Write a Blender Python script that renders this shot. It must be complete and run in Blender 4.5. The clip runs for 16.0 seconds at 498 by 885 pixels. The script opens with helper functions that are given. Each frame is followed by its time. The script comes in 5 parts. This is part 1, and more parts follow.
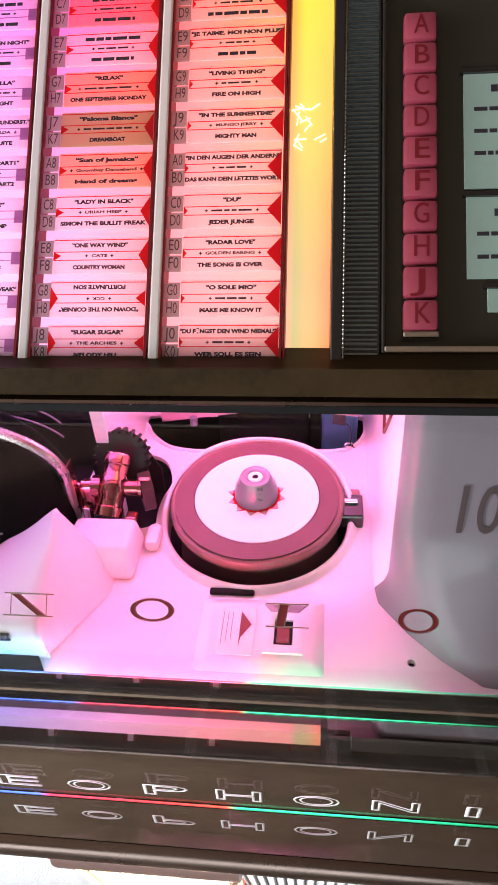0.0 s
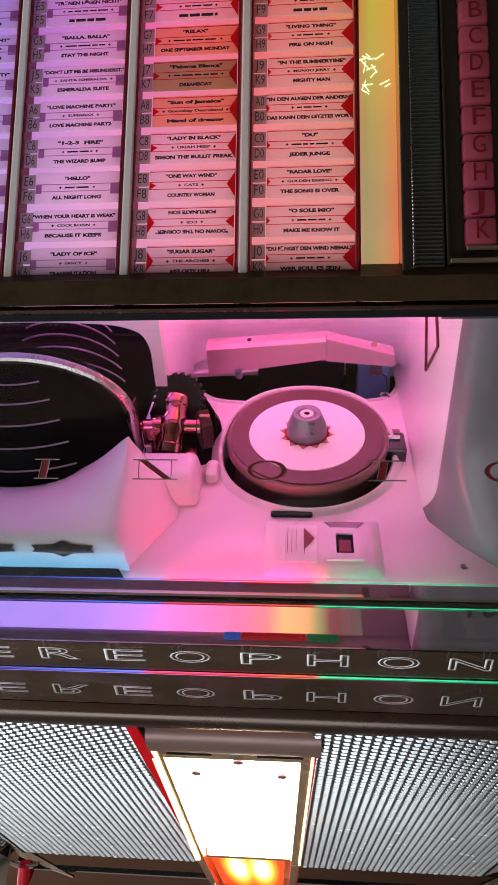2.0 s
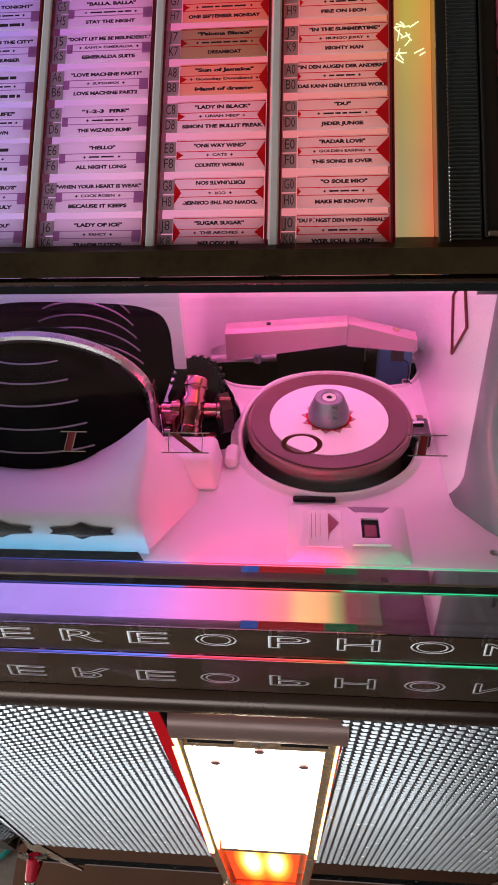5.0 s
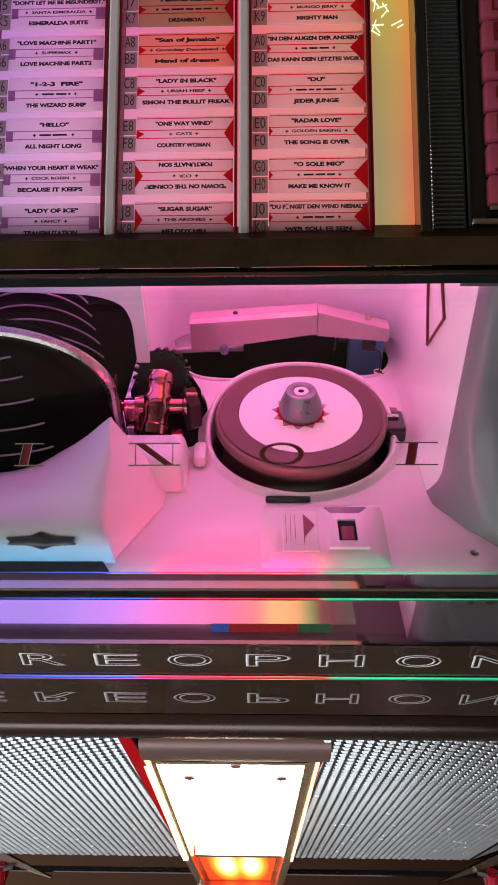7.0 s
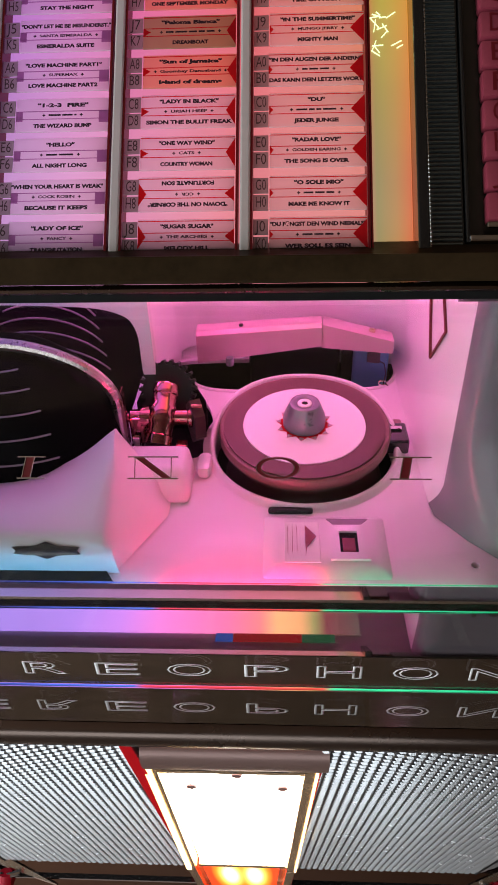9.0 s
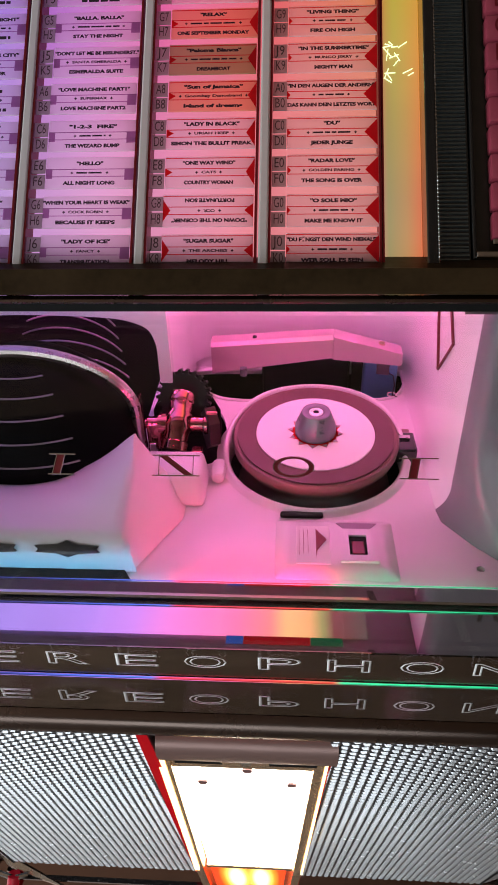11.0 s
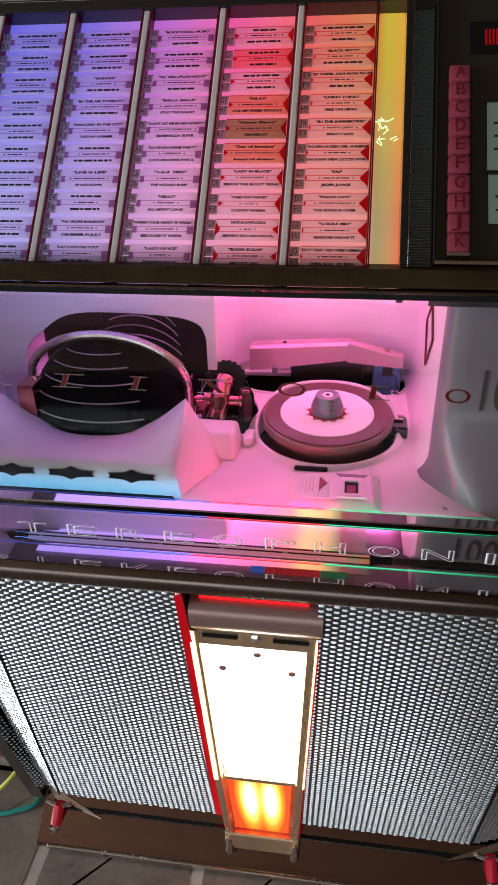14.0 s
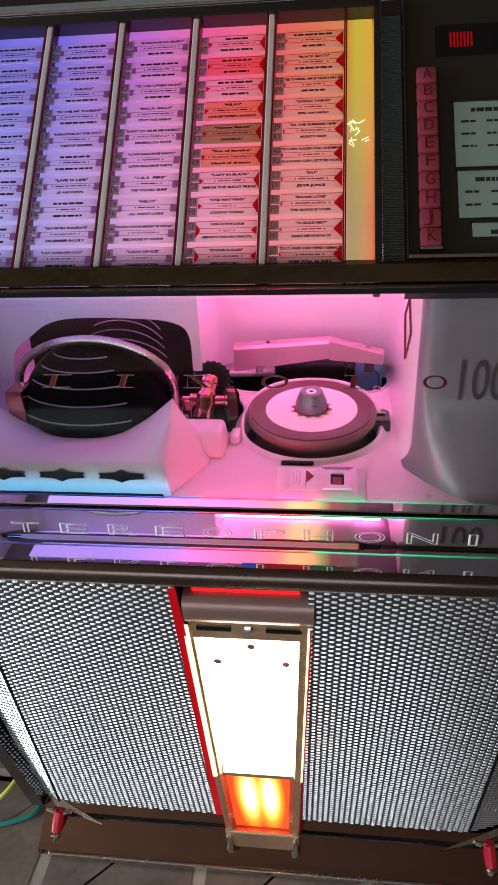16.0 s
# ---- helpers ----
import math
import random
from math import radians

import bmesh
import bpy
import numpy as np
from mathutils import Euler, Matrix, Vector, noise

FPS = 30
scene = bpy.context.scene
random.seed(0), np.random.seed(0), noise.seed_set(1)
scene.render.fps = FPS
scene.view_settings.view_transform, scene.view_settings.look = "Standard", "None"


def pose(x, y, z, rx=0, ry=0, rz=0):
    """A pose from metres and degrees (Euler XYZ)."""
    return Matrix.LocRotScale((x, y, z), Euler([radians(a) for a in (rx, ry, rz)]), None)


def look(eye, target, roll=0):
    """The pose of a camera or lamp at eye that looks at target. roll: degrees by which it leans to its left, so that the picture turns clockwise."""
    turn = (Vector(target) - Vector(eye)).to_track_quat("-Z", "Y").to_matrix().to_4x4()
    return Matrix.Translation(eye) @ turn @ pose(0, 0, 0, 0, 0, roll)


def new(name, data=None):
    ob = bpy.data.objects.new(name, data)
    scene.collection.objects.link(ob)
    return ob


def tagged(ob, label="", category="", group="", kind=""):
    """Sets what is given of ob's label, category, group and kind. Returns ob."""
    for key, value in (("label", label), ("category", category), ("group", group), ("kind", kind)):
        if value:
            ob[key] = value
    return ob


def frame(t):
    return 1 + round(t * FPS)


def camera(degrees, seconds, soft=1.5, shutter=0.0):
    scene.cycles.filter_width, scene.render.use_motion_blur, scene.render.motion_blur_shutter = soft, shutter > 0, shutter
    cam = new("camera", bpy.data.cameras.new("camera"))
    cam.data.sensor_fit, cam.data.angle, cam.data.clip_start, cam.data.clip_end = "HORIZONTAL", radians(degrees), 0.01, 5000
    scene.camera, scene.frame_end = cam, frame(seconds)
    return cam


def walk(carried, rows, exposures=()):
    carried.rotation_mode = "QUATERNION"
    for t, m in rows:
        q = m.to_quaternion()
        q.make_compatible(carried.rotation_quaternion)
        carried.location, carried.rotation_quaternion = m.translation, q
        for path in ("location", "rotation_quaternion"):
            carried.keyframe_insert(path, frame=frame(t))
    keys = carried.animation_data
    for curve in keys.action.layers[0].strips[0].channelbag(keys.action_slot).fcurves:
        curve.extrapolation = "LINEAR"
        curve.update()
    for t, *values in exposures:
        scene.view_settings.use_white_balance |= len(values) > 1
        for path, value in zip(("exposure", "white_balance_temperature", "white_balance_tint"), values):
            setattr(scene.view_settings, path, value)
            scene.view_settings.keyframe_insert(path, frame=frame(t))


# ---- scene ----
cam = camera(40.5, 16.0, soft=1.6)
ROWS = [
    (0, 0.1111, -0.3460, 1.1004, 52.85, 2.94, 5.34),
    (0.5, 0.1098, -0.3831, 1.0803, 54.07, 1.70, 9.43),
    (1, 0.0801, -0.4055, 1.0702, 54.19, 3.00, 6.78),
    (1.5, 0.0636, -0.4208, 1.0654, 54.04, 2.97, 4.06),
    (2, 0.0522, -0.4328, 1.0690, 54.62, 2.53, 3.84),
    (2.5, 0.0448, -0.4368, 1.0685, 54.81, 2.51, 4.23),
    (3, 0.0408, -0.4414, 1.0657, 55.05, 2.43, 4.72),
    (3.5, 0.0375, -0.4392, 1.0643, 54.81, 2.34, 4.49),
    (4, 0.0358, -0.4406, 1.0600, 54.74, 2.33, 4.41),
    (6.5, 0.0309, -0.4033, 1.0439, 53.32, 1.48, 3.00),
    (7, 0.0255, -0.3990, 1.0452, 52.83, 1.08, 1.11),
    (7.5, 0.0391, -0.4023, 1.0461, 53.44, 1.61, 2.79),
    (8, 0.0381, -0.4022, 1.0480, 53.68, 1.37, 2.47),
    (8.5, 0.0358, -0.4003, 1.0500, 53.50, 1.54, 2.11),
    (11, 0.0288, -0.4235, 1.0574, 54.84, 1.31, 2.98),
    (11.5, 0.0313, -0.4353, 1.0639, 56.03, 1.51, 3.71),
    (12, 0.0259, -0.4733, 1.0737, 57.80, 1.77, 3.01),
    (12.5, 0.0444, -0.5188, 1.0731, 58.50, 1.04, 4.55),
    (13, 0.0745, -0.5613, 1.0752, 59.65, 0.89, 6.80),
    (13.5, 0.0763, -0.5964, 1.0713, 59.93, 1.83, 9.15),
    (14, 0.0696, -0.6147, 1.0702, 60.02, 1.24, 7.91),
    (14.5, 0.0701, -0.6214, 1.0658, 59.35, 2.19, 6.99),
    (15, 0.0815, -0.6275, 1.0662, 60.53, 2.83, 6.26),
    (15.5, 0.0794, -0.6333, 1.0659, 60.66, 3.13, 6.22),
    (16, 0.0736, -0.6347, 1.0650, 60.82, 2.49, 6.06),
]
walk(cam, [(t, pose(x, y, z, rx, ry, rz)) for t, x, y, z, rx, ry, rz in ROWS],
     exposures=[(0.0, 1.48), (0.5, 1.00), (1.0, 0.68), (1.5, 0.50), (2.0, 0.36), (4.0, 0.27), (7.0, 0.25), (9.0, 0.25), (11.0, 0.28), (12.0, 0.36), (13.0, 0.36), (16.0, 0.36)])

# ---- light ----
world = bpy.data.worlds.new("room_dark")
world.use_nodes = True
world.node_tree.nodes["Background"].inputs[0].default_value = (0.5, 0.42, 0.36, 1)
world.node_tree.nodes["Background"].inputs[1].default_value = 0.04
scene.world = world


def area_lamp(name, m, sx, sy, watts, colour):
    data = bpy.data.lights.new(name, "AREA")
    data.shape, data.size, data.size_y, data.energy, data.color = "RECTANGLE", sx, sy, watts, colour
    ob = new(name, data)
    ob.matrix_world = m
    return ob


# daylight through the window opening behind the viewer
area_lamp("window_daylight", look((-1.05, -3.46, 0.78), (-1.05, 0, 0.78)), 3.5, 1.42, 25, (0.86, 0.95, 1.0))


# unseen light added on the left to brighten the grille wing
area_lamp("side_window_daylight", look((-2.96, -1.2, 0.93), (0, -1.2, 0.93)), 2.2, 1.76, 85, (0.86, 0.95, 1.0))

# ---- materials ----
def material(name, colour=(0.5, 0.5, 0.5), rough=0.5, metal=0.0, coat=0.0, var=0.0, vscale=30.0, bump=0.0, bscale=200.0,
             emit=None, strength=0.0, rvar=0.0, translucent=0.0, spec=0.5):
    """A principled surface with colour variation at two scales, rough patches and fine relief."""
    m = bpy.data.materials.new(name)
    m.use_nodes = True
    nt = m.node_tree
    bsdf = nt.nodes["Principled BSDF"]
    bsdf.inputs["Base Color"].default_value = (*colour, 1)
    bsdf.inputs["Roughness"].default_value = rough
    bsdf.inputs["Metallic"].default_value = metal
    bsdf.inputs["Specular IOR Level"].default_value = spec
    if coat:
        bsdf.inputs["Coat Weight"].default_value = coat
        bsdf.inputs["Coat Roughness"].default_value = 0.08
    if emit:
        bsdf.inputs["Emission Color"].default_value = (*emit, 1)
        bsdf.inputs["Emission Strength"].default_value = strength
    tc = nt.nodes.new("ShaderNodeTexCoord")
    if var or rvar:
        n1 = nt.nodes.new("ShaderNodeTexNoise")
        n1.inputs["Scale"].default_value, n1.inputs["Detail"].default_value = vscale, 6
        n2 = nt.nodes.new("ShaderNodeTexNoise")
        n2.inputs["Scale"].default_value, n2.inputs["Detail"].default_value = vscale * 9, 3
        nt.links.new(tc.outputs["Object"], n1.inputs["Vector"])
        nt.links.new(tc.outputs["Object"], n2.inputs["Vector"])
        add = nt.nodes.new("ShaderNodeMath")
        add.operation = "MULTIPLY_ADD"
        nt.links.new(n2.outputs["Fac"], add.inputs[0])
        add.inputs[1].default_value = 0.4
        nt.links.new(n1.outputs["Fac"], add.inputs[2])
        if var:
            ramp = nt.nodes.new("ShaderNodeMapRange")
            ramp.inputs["From Min"].default_value, ramp.inputs["From Max"].default_value = 0.4, 1.0
            ramp.inputs["To Min"].default_value, ramp.inputs["To Max"].default_value = 1 - var, 1 + var
            nt.links.new(add.outputs[0], ramp.inputs["Value"])
            mul = nt.nodes.new("ShaderNodeVectorMath")
            mul.operation = "SCALE"
            mul.inputs[0].default_value = colour
            nt.links.new(ramp.outputs["Result"], mul.inputs["Scale"])
            nt.links.new(mul.outputs["Vector"], bsdf.inputs["Base Color"])
        if rvar:
            rr = nt.nodes.new("ShaderNodeMapRange")
            rr.inputs["From Min"].default_value, rr.inputs["From Max"].default_value = 0.4, 1.0
            rr.inputs["To Min"].default_value, rr.inputs["To Max"].default_value = max(rough - rvar, 0.0), rough + rvar
            nt.links.new(add.outputs[0], rr.inputs["Value"])
            nt.links.new(rr.outputs["Result"], bsdf.inputs["Roughness"])
    if bump:
        nb = nt.nodes.new("ShaderNodeTexNoise")
        nb.inputs["Scale"].default_value, nb.inputs["Detail"].default_value = bscale, 4
        nt.links.new(tc.outputs["Object"], nb.inputs["Vector"])
        bp = nt.nodes.new("ShaderNodeBump")
        bp.inputs["Strength"].default_value, bp.inputs["Distance"].default_value = bump, 0.002
        nt.links.new(nb.outputs["Fac"], bp.inputs["Height"])
        nt.links.new(bp.outputs["Normal"], bsdf.inputs["Normal"])
    if translucent:
        tr = nt.nodes.new("ShaderNodeBsdfTranslucent")
        tr.inputs["Color"].default_value = (*colour, 1)
        mix = nt.nodes.new("ShaderNodeMixShader")
        mix.inputs[0].default_value = translucent
        nt.links.new(bsdf.outputs[0], mix.inputs[1])
        nt.links.new(tr.outputs[0], mix.inputs[2])
        nt.links.new(mix.outputs[0], nt.nodes["Material Output"].inputs["Surface"])
    return m


def glass_material(name, tint, gloss_gain=1.0, rough=0.0):
    """Thin clear sheet: lets light straight through, mirrors more towards grazing."""
    m = bpy.data.materials.new(name)
    m.use_nodes = True
    nt = m.node_tree
    nt.nodes.remove(nt.nodes["Principled BSDF"])
    tr = nt.nodes.new("ShaderNodeBsdfTransparent")
    tr.inputs["Color"].default_value = (*tint, 1)
    gl = nt.nodes.new("ShaderNodeBsdfGlossy")
    gl.inputs["Roughness"].default_value = rough
    fr = nt.nodes.new("ShaderNodeFresnel")
    fr.inputs["IOR"].default_value = 1.5
    mul = nt.nodes.new("ShaderNodeMath")
    mul.operation = "MULTIPLY"
    mul.inputs[1].default_value = gloss_gain
    nt.links.new(fr.outputs[0], mul.inputs[0])
    mix = nt.nodes.new("ShaderNodeMixShader")
    nt.links.new(mul.outputs[0], mix.inputs[0])
    nt.links.new(tr.outputs[0], mix.inputs[1])
    nt.links.new(gl.outputs[0], mix.inputs[2])
    nt.links.new(mix.outputs[0], nt.nodes["Material Output"].inputs["Surface"])
    return m


def emitter(name, colour, strength):
    m = bpy.data.materials.new(name)
    m.use_nodes = True
    b = m.node_tree.nodes["Principled BSDF"]
    b.inputs["Base Color"].default_value = (*(0.25 * c for c in colour), 1)
    b.inputs["Specular IOR Level"].default_value = 0.2
    b.inputs["Emission Color"].default_value = (*colour, 1)
    b.inputs["Emission Strength"].default_value = strength
    return m


CHROME = material("chrome", (0.72, 0.70, 0.69), 0.03, 1.0, rvar=0.02, vscale=12)
SATIN = material("satin_chrome", (0.62, 0.58, 0.53), 0.24, 1.0, rvar=0.08, vscale=20, bump=0.05, bscale=60)
SILVER = material("grille_silver", (0.84, 0.85, 0.88), 0.23, 0.72, rvar=0.07, vscale=60)
BLACK = material("black_lacquer", (0.012, 0.011, 0.011), 0.12, 0.0, coat=0.6, rvar=0.05)
# near-black of seals and edges, also puts shade into recesses, slots and gaps
DARK = material("black_and_recess_shade", (0.006, 0.0055, 0.0055), 0.7, var=0.3, spec=0.2)
WHITE = material("white_moulded_plastic", (0.80, 0.77, 0.78), 0.38, var=0.05, vscale=14, rvar=0.06, coat=0.18)
PAPER = material("strip_paper", (0.97, 0.96, 0.97), 0.7, var=0.03, vscale=60, translucent=0.94)
BROWN = material("brown_turntable_mat", (0.13, 0.060, 0.054), 0.55, var=0.12, vscale=40, bump=0.12, bscale=700)
CREAM = material("turntable_label_felt", (0.93, 0.91, 0.88), 0.6, var=0.03, vscale=50)
RUBBER = material("grey_spindle_metal", (0.20, 0.20, 0.235), 0.33, 0.35, rvar=0.08)
STONE = material("slate_floor_stone", (0.21, 0.165, 0.14), 0.35, var=0.45, vscale=9, bump=0.5, bscale=30, rvar=0.15)
GROUT = material("floor_grout", (0.46, 0.41, 0.36), 0.9, var=0.2)
WALLPAINT = material("room_wall_wood", (0.20, 0.13, 0.085), 0.5, var=0.25, vscale=5)
GLASS = glass_material("window_glass", (0.98, 0.98, 0.98), 0.12)
LAMPWHITE = emitter("lit_white_diffuser", (1.0, 0.93, 0.80), 9.0)


# ---- mesh helpers ----
def box(bm, x0, x1, y0, y1, z0, z1, bevel=0.0, seg=2):
    vs = [bm.verts.new((x, y, z)) for z in (z0, z1) for y in (y0, y1) for x in (x0, x1)]
    fs = [bm.faces.new([vs[i] for i in f]) for f in ((0, 2, 3, 1), (4, 5, 7, 6), (0, 1, 5, 4), (2, 6, 7, 3), (0, 4, 6, 2), (1, 3, 7, 5))]
    if bevel:
        es = list({e for f in fs for e in f.edges})
        bmesh.ops.bevel(bm, geom=es, offset=bevel, segments=seg, profile=0.5, affect="EDGES", clamp_overlap=True)
    return vs


def prism(bm, outline, x0, x1):
    """A closed outline of (y, z) pushed along x."""
    a = [bm.verts.new((x0, y, z)) for y, z in outline]
    b = [bm.verts.new((x1, y, z)) for y, z in outline]
    n = len(outline)
    for i in range(n):
        bm.faces.new((a[i], a[(i + 1) % n], b[(i + 1) % n], b[i]))
    bm.faces.new(a[::-1])
    bm.faces.new(b)


def slab(bm, outline, z0, z1):
    """A closed outline of (x, y) pushed up from z0 to z1."""
    a = [bm.verts.new((x, y, z0)) for x, y in outline]
    b = [bm.verts.new((x, y, z1)) for x, y in outline]
    n = len(outline)
    for i in range(n):
        bm.faces.new((a[i], a[(i + 1) % n], b[(i + 1) % n], b[i]))
    bm.faces.new(a[::-1])
    bm.faces.new(b)


def sheet(bm, line, thick, x0, x1):
    """A bent sheet of that thickness whose section is an open line of (y, z)."""
    pts = [Vector((0, y, z)) for y, z in line]
    back = []
    for i, p in enumerate(pts):
        d = (pts[min(i + 1, len(pts) - 1)] - pts[max(i - 1, 0)]).normalized()
        back.append(p + Vector((0, -d.z, d.y)) * thick)
    prism(bm, [(p.y, p.z) for p in pts] + [(p.y, p.z) for p in reversed(back)], x0, x1)


def lathe(bm, profile, cx, cy, seg=64, axis="z"):
    """A turned shape: profile of (radius, height) round an upright axis."""
    rings = []
    for r, z in profile:
        if r < 1e-6:
            rings.append([bm.verts.new((cx, cy, z))])
        else:
            rings.append([bm.verts.new((cx + r * math.cos(2 * math.pi * k / seg), cy + r * math.sin(2 * math.pi * k / seg), z)) for k in range(seg)])
    for a, b in zip(rings, rings[1:]):
        for k in range(seg):
            q = [a[k % len(a)], a[(k + 1) % len(a)], b[(k + 1) % len(b)], b[k % len(b)]]
            q = list(dict.fromkeys(q))
            if len(q) > 2:
                bm.faces.new(q)


def tube(bm, path, r, seg=10):
    """A round rod along a path of points."""
    pts = [Vector(p) for p in path]
    rings = []
    for i, p in enumerate(pts):
        d = (pts[min(i + 1, len(pts) - 1)] - pts[max(i - 1, 0)]).normalized()
        u = d.orthogonal().normalized() if i == 0 else (rings_u - d * rings_u.dot(d)).normalized()
        rings_u = u
        v = d.cross(u)
        rings.append([bm.verts.new(p + r * (math.cos(2 * math.pi * k / seg) * u + math.sin(2 * math.pi * k / seg) * v)) for k in range(seg)])
    for a, b in zip(rings, rings[1:]):
        for k in range(seg):
            bm.faces.new((a[k], a[(k + 1) % seg], b[(k + 1) % seg], b[k]))
    bm.faces.new(rings[0][::-1])
    bm.faces.new(rings[-1])


def holed_wall(bm, x0, x1, z0, z1, a0, a1, b0, b1, y0, y1):
    """A wall with one opening through it."""
    for q in ((x0, a0, z0, z1), (a1, x1, z0, z1), (a0, a1, z0, b0), (a0, a1, b1, z1)):
        box(bm, q[0], q[1], y0, y1, q[2], q[3])


def part(name, bm, mat, parent=None, label="", smooth=False, crease=35):
    bmesh.ops.recalc_face_normals(bm, faces=bm.faces)
    me = bpy.data.meshes.new(name)
    bm.to_mesh(me)
    bm.free()
    me.materials.append(mat)
    if smooth:
        me.polygons.foreach_set("use_smooth", [True] * len(me.polygons))
        me.set_sharp_from_angle(angle=radians(crease))
    ob = new(name, me)
    ob.parent = parent
    if label:
        tagged(ob, label)
    return ob


def made(fn, *args, **kw):
    bm = bmesh.new()
    fn(bm, *args, **kw)
    return bm


# sloped title plane: right along x, up along UP, out along OUT
UP, OUT = Vector((0, 0.694, 0.720)), Vector((0, -0.720, 0.694))
TILT = math.degrees(math.atan2(0.720, 0.694))
PANEL = Matrix.Translation((0, 0, 0.910)) @ Matrix.Rotation(radians(TILT), 4, "X")


def on_panel(bm):
    """From panel coordinates (x, up, out) into the cabinet."""
    bm.transform(PANEL)
    return bm


# ---- room ----
tagged(part("floor", made(box, -3, 3, -3.5, 1.2, -0.1, -0.0022), GROUT), "grey grout bed under slate floor tiles", "floor", kind="structure")
for nm, b in (("wall_north", (-3, 3, 1.2, 1.3, 0, 2.4)), ("wall_east", (3, 3.1, -3.6, 1.3, 0, 2.4))):
    tagged(part(nm, made(box, *b), WALLPAINT), "brown wood-clad wall of a dim room", "wall", kind="structure")
bm = made(holed_wall, -3.6, 1.3, 0, 2.4, -2.32, -0.08, 0.04, 1.84, -3.1, -3.0)
bm.transform(Matrix(((0, 1, 0, 0), (1, 0, 0, 0), (0, 0, 1, 0), (0, 0, 0, 1))))
tagged(part("wall_west", bm, WALLPAINT), "brown wood-clad wall with an opening for the added side light", "wall", kind="structure")
bm = made(holed_wall, -3, 3, 0, 2.4, -2.9, 0.8, 0.04, 1.52, -3.6, -3.5)
tagged(part("wall_south", bm, WALLPAINT), "brown wood-clad wall with a wide window opening", "wall", kind="structure")
tagged(part("ceiling", made(box, -3.1, 3.1, -3.6, 1.3, 2.4, 2.5), WALLPAINT), "brown wooden ceiling of a dim room", "ceiling", kind="structure")

# ---- jukebox ----
juke = tagged(new("jukebox"), "vintage jukebox with lit title panel, record window and silver grille", "jukebox")

# cabinet shell behind everything
cab = part("cabinet_body", made(box, -0.36, 0.36, 0.30, 0.52, 0.05, 1.16, bevel=0.02), BLACK, juke, "black lacquered cabinet back")
part("cabinet_side", made(prism, [(-0.15, 0.62), (-0.02, 0.05), (0.50, 0.05), (0.50, 1.16), (0.24, 1.16), (-0.03, 0.89), (-0.165, 0.86), (-0.17, 0.7)], -0.385, -0.365), BLACK, juke)
part("cabinet_side", made(prism, [(-0.15, 0.62), (-0.02, 0.05), (0.50, 0.05), (0.50, 1.16), (0.24, 1.16), (-0.03, 0.89), (-0.165, 0.86), (-0.17, 0.7)], 0.365, 0.385), BLACK, juke)


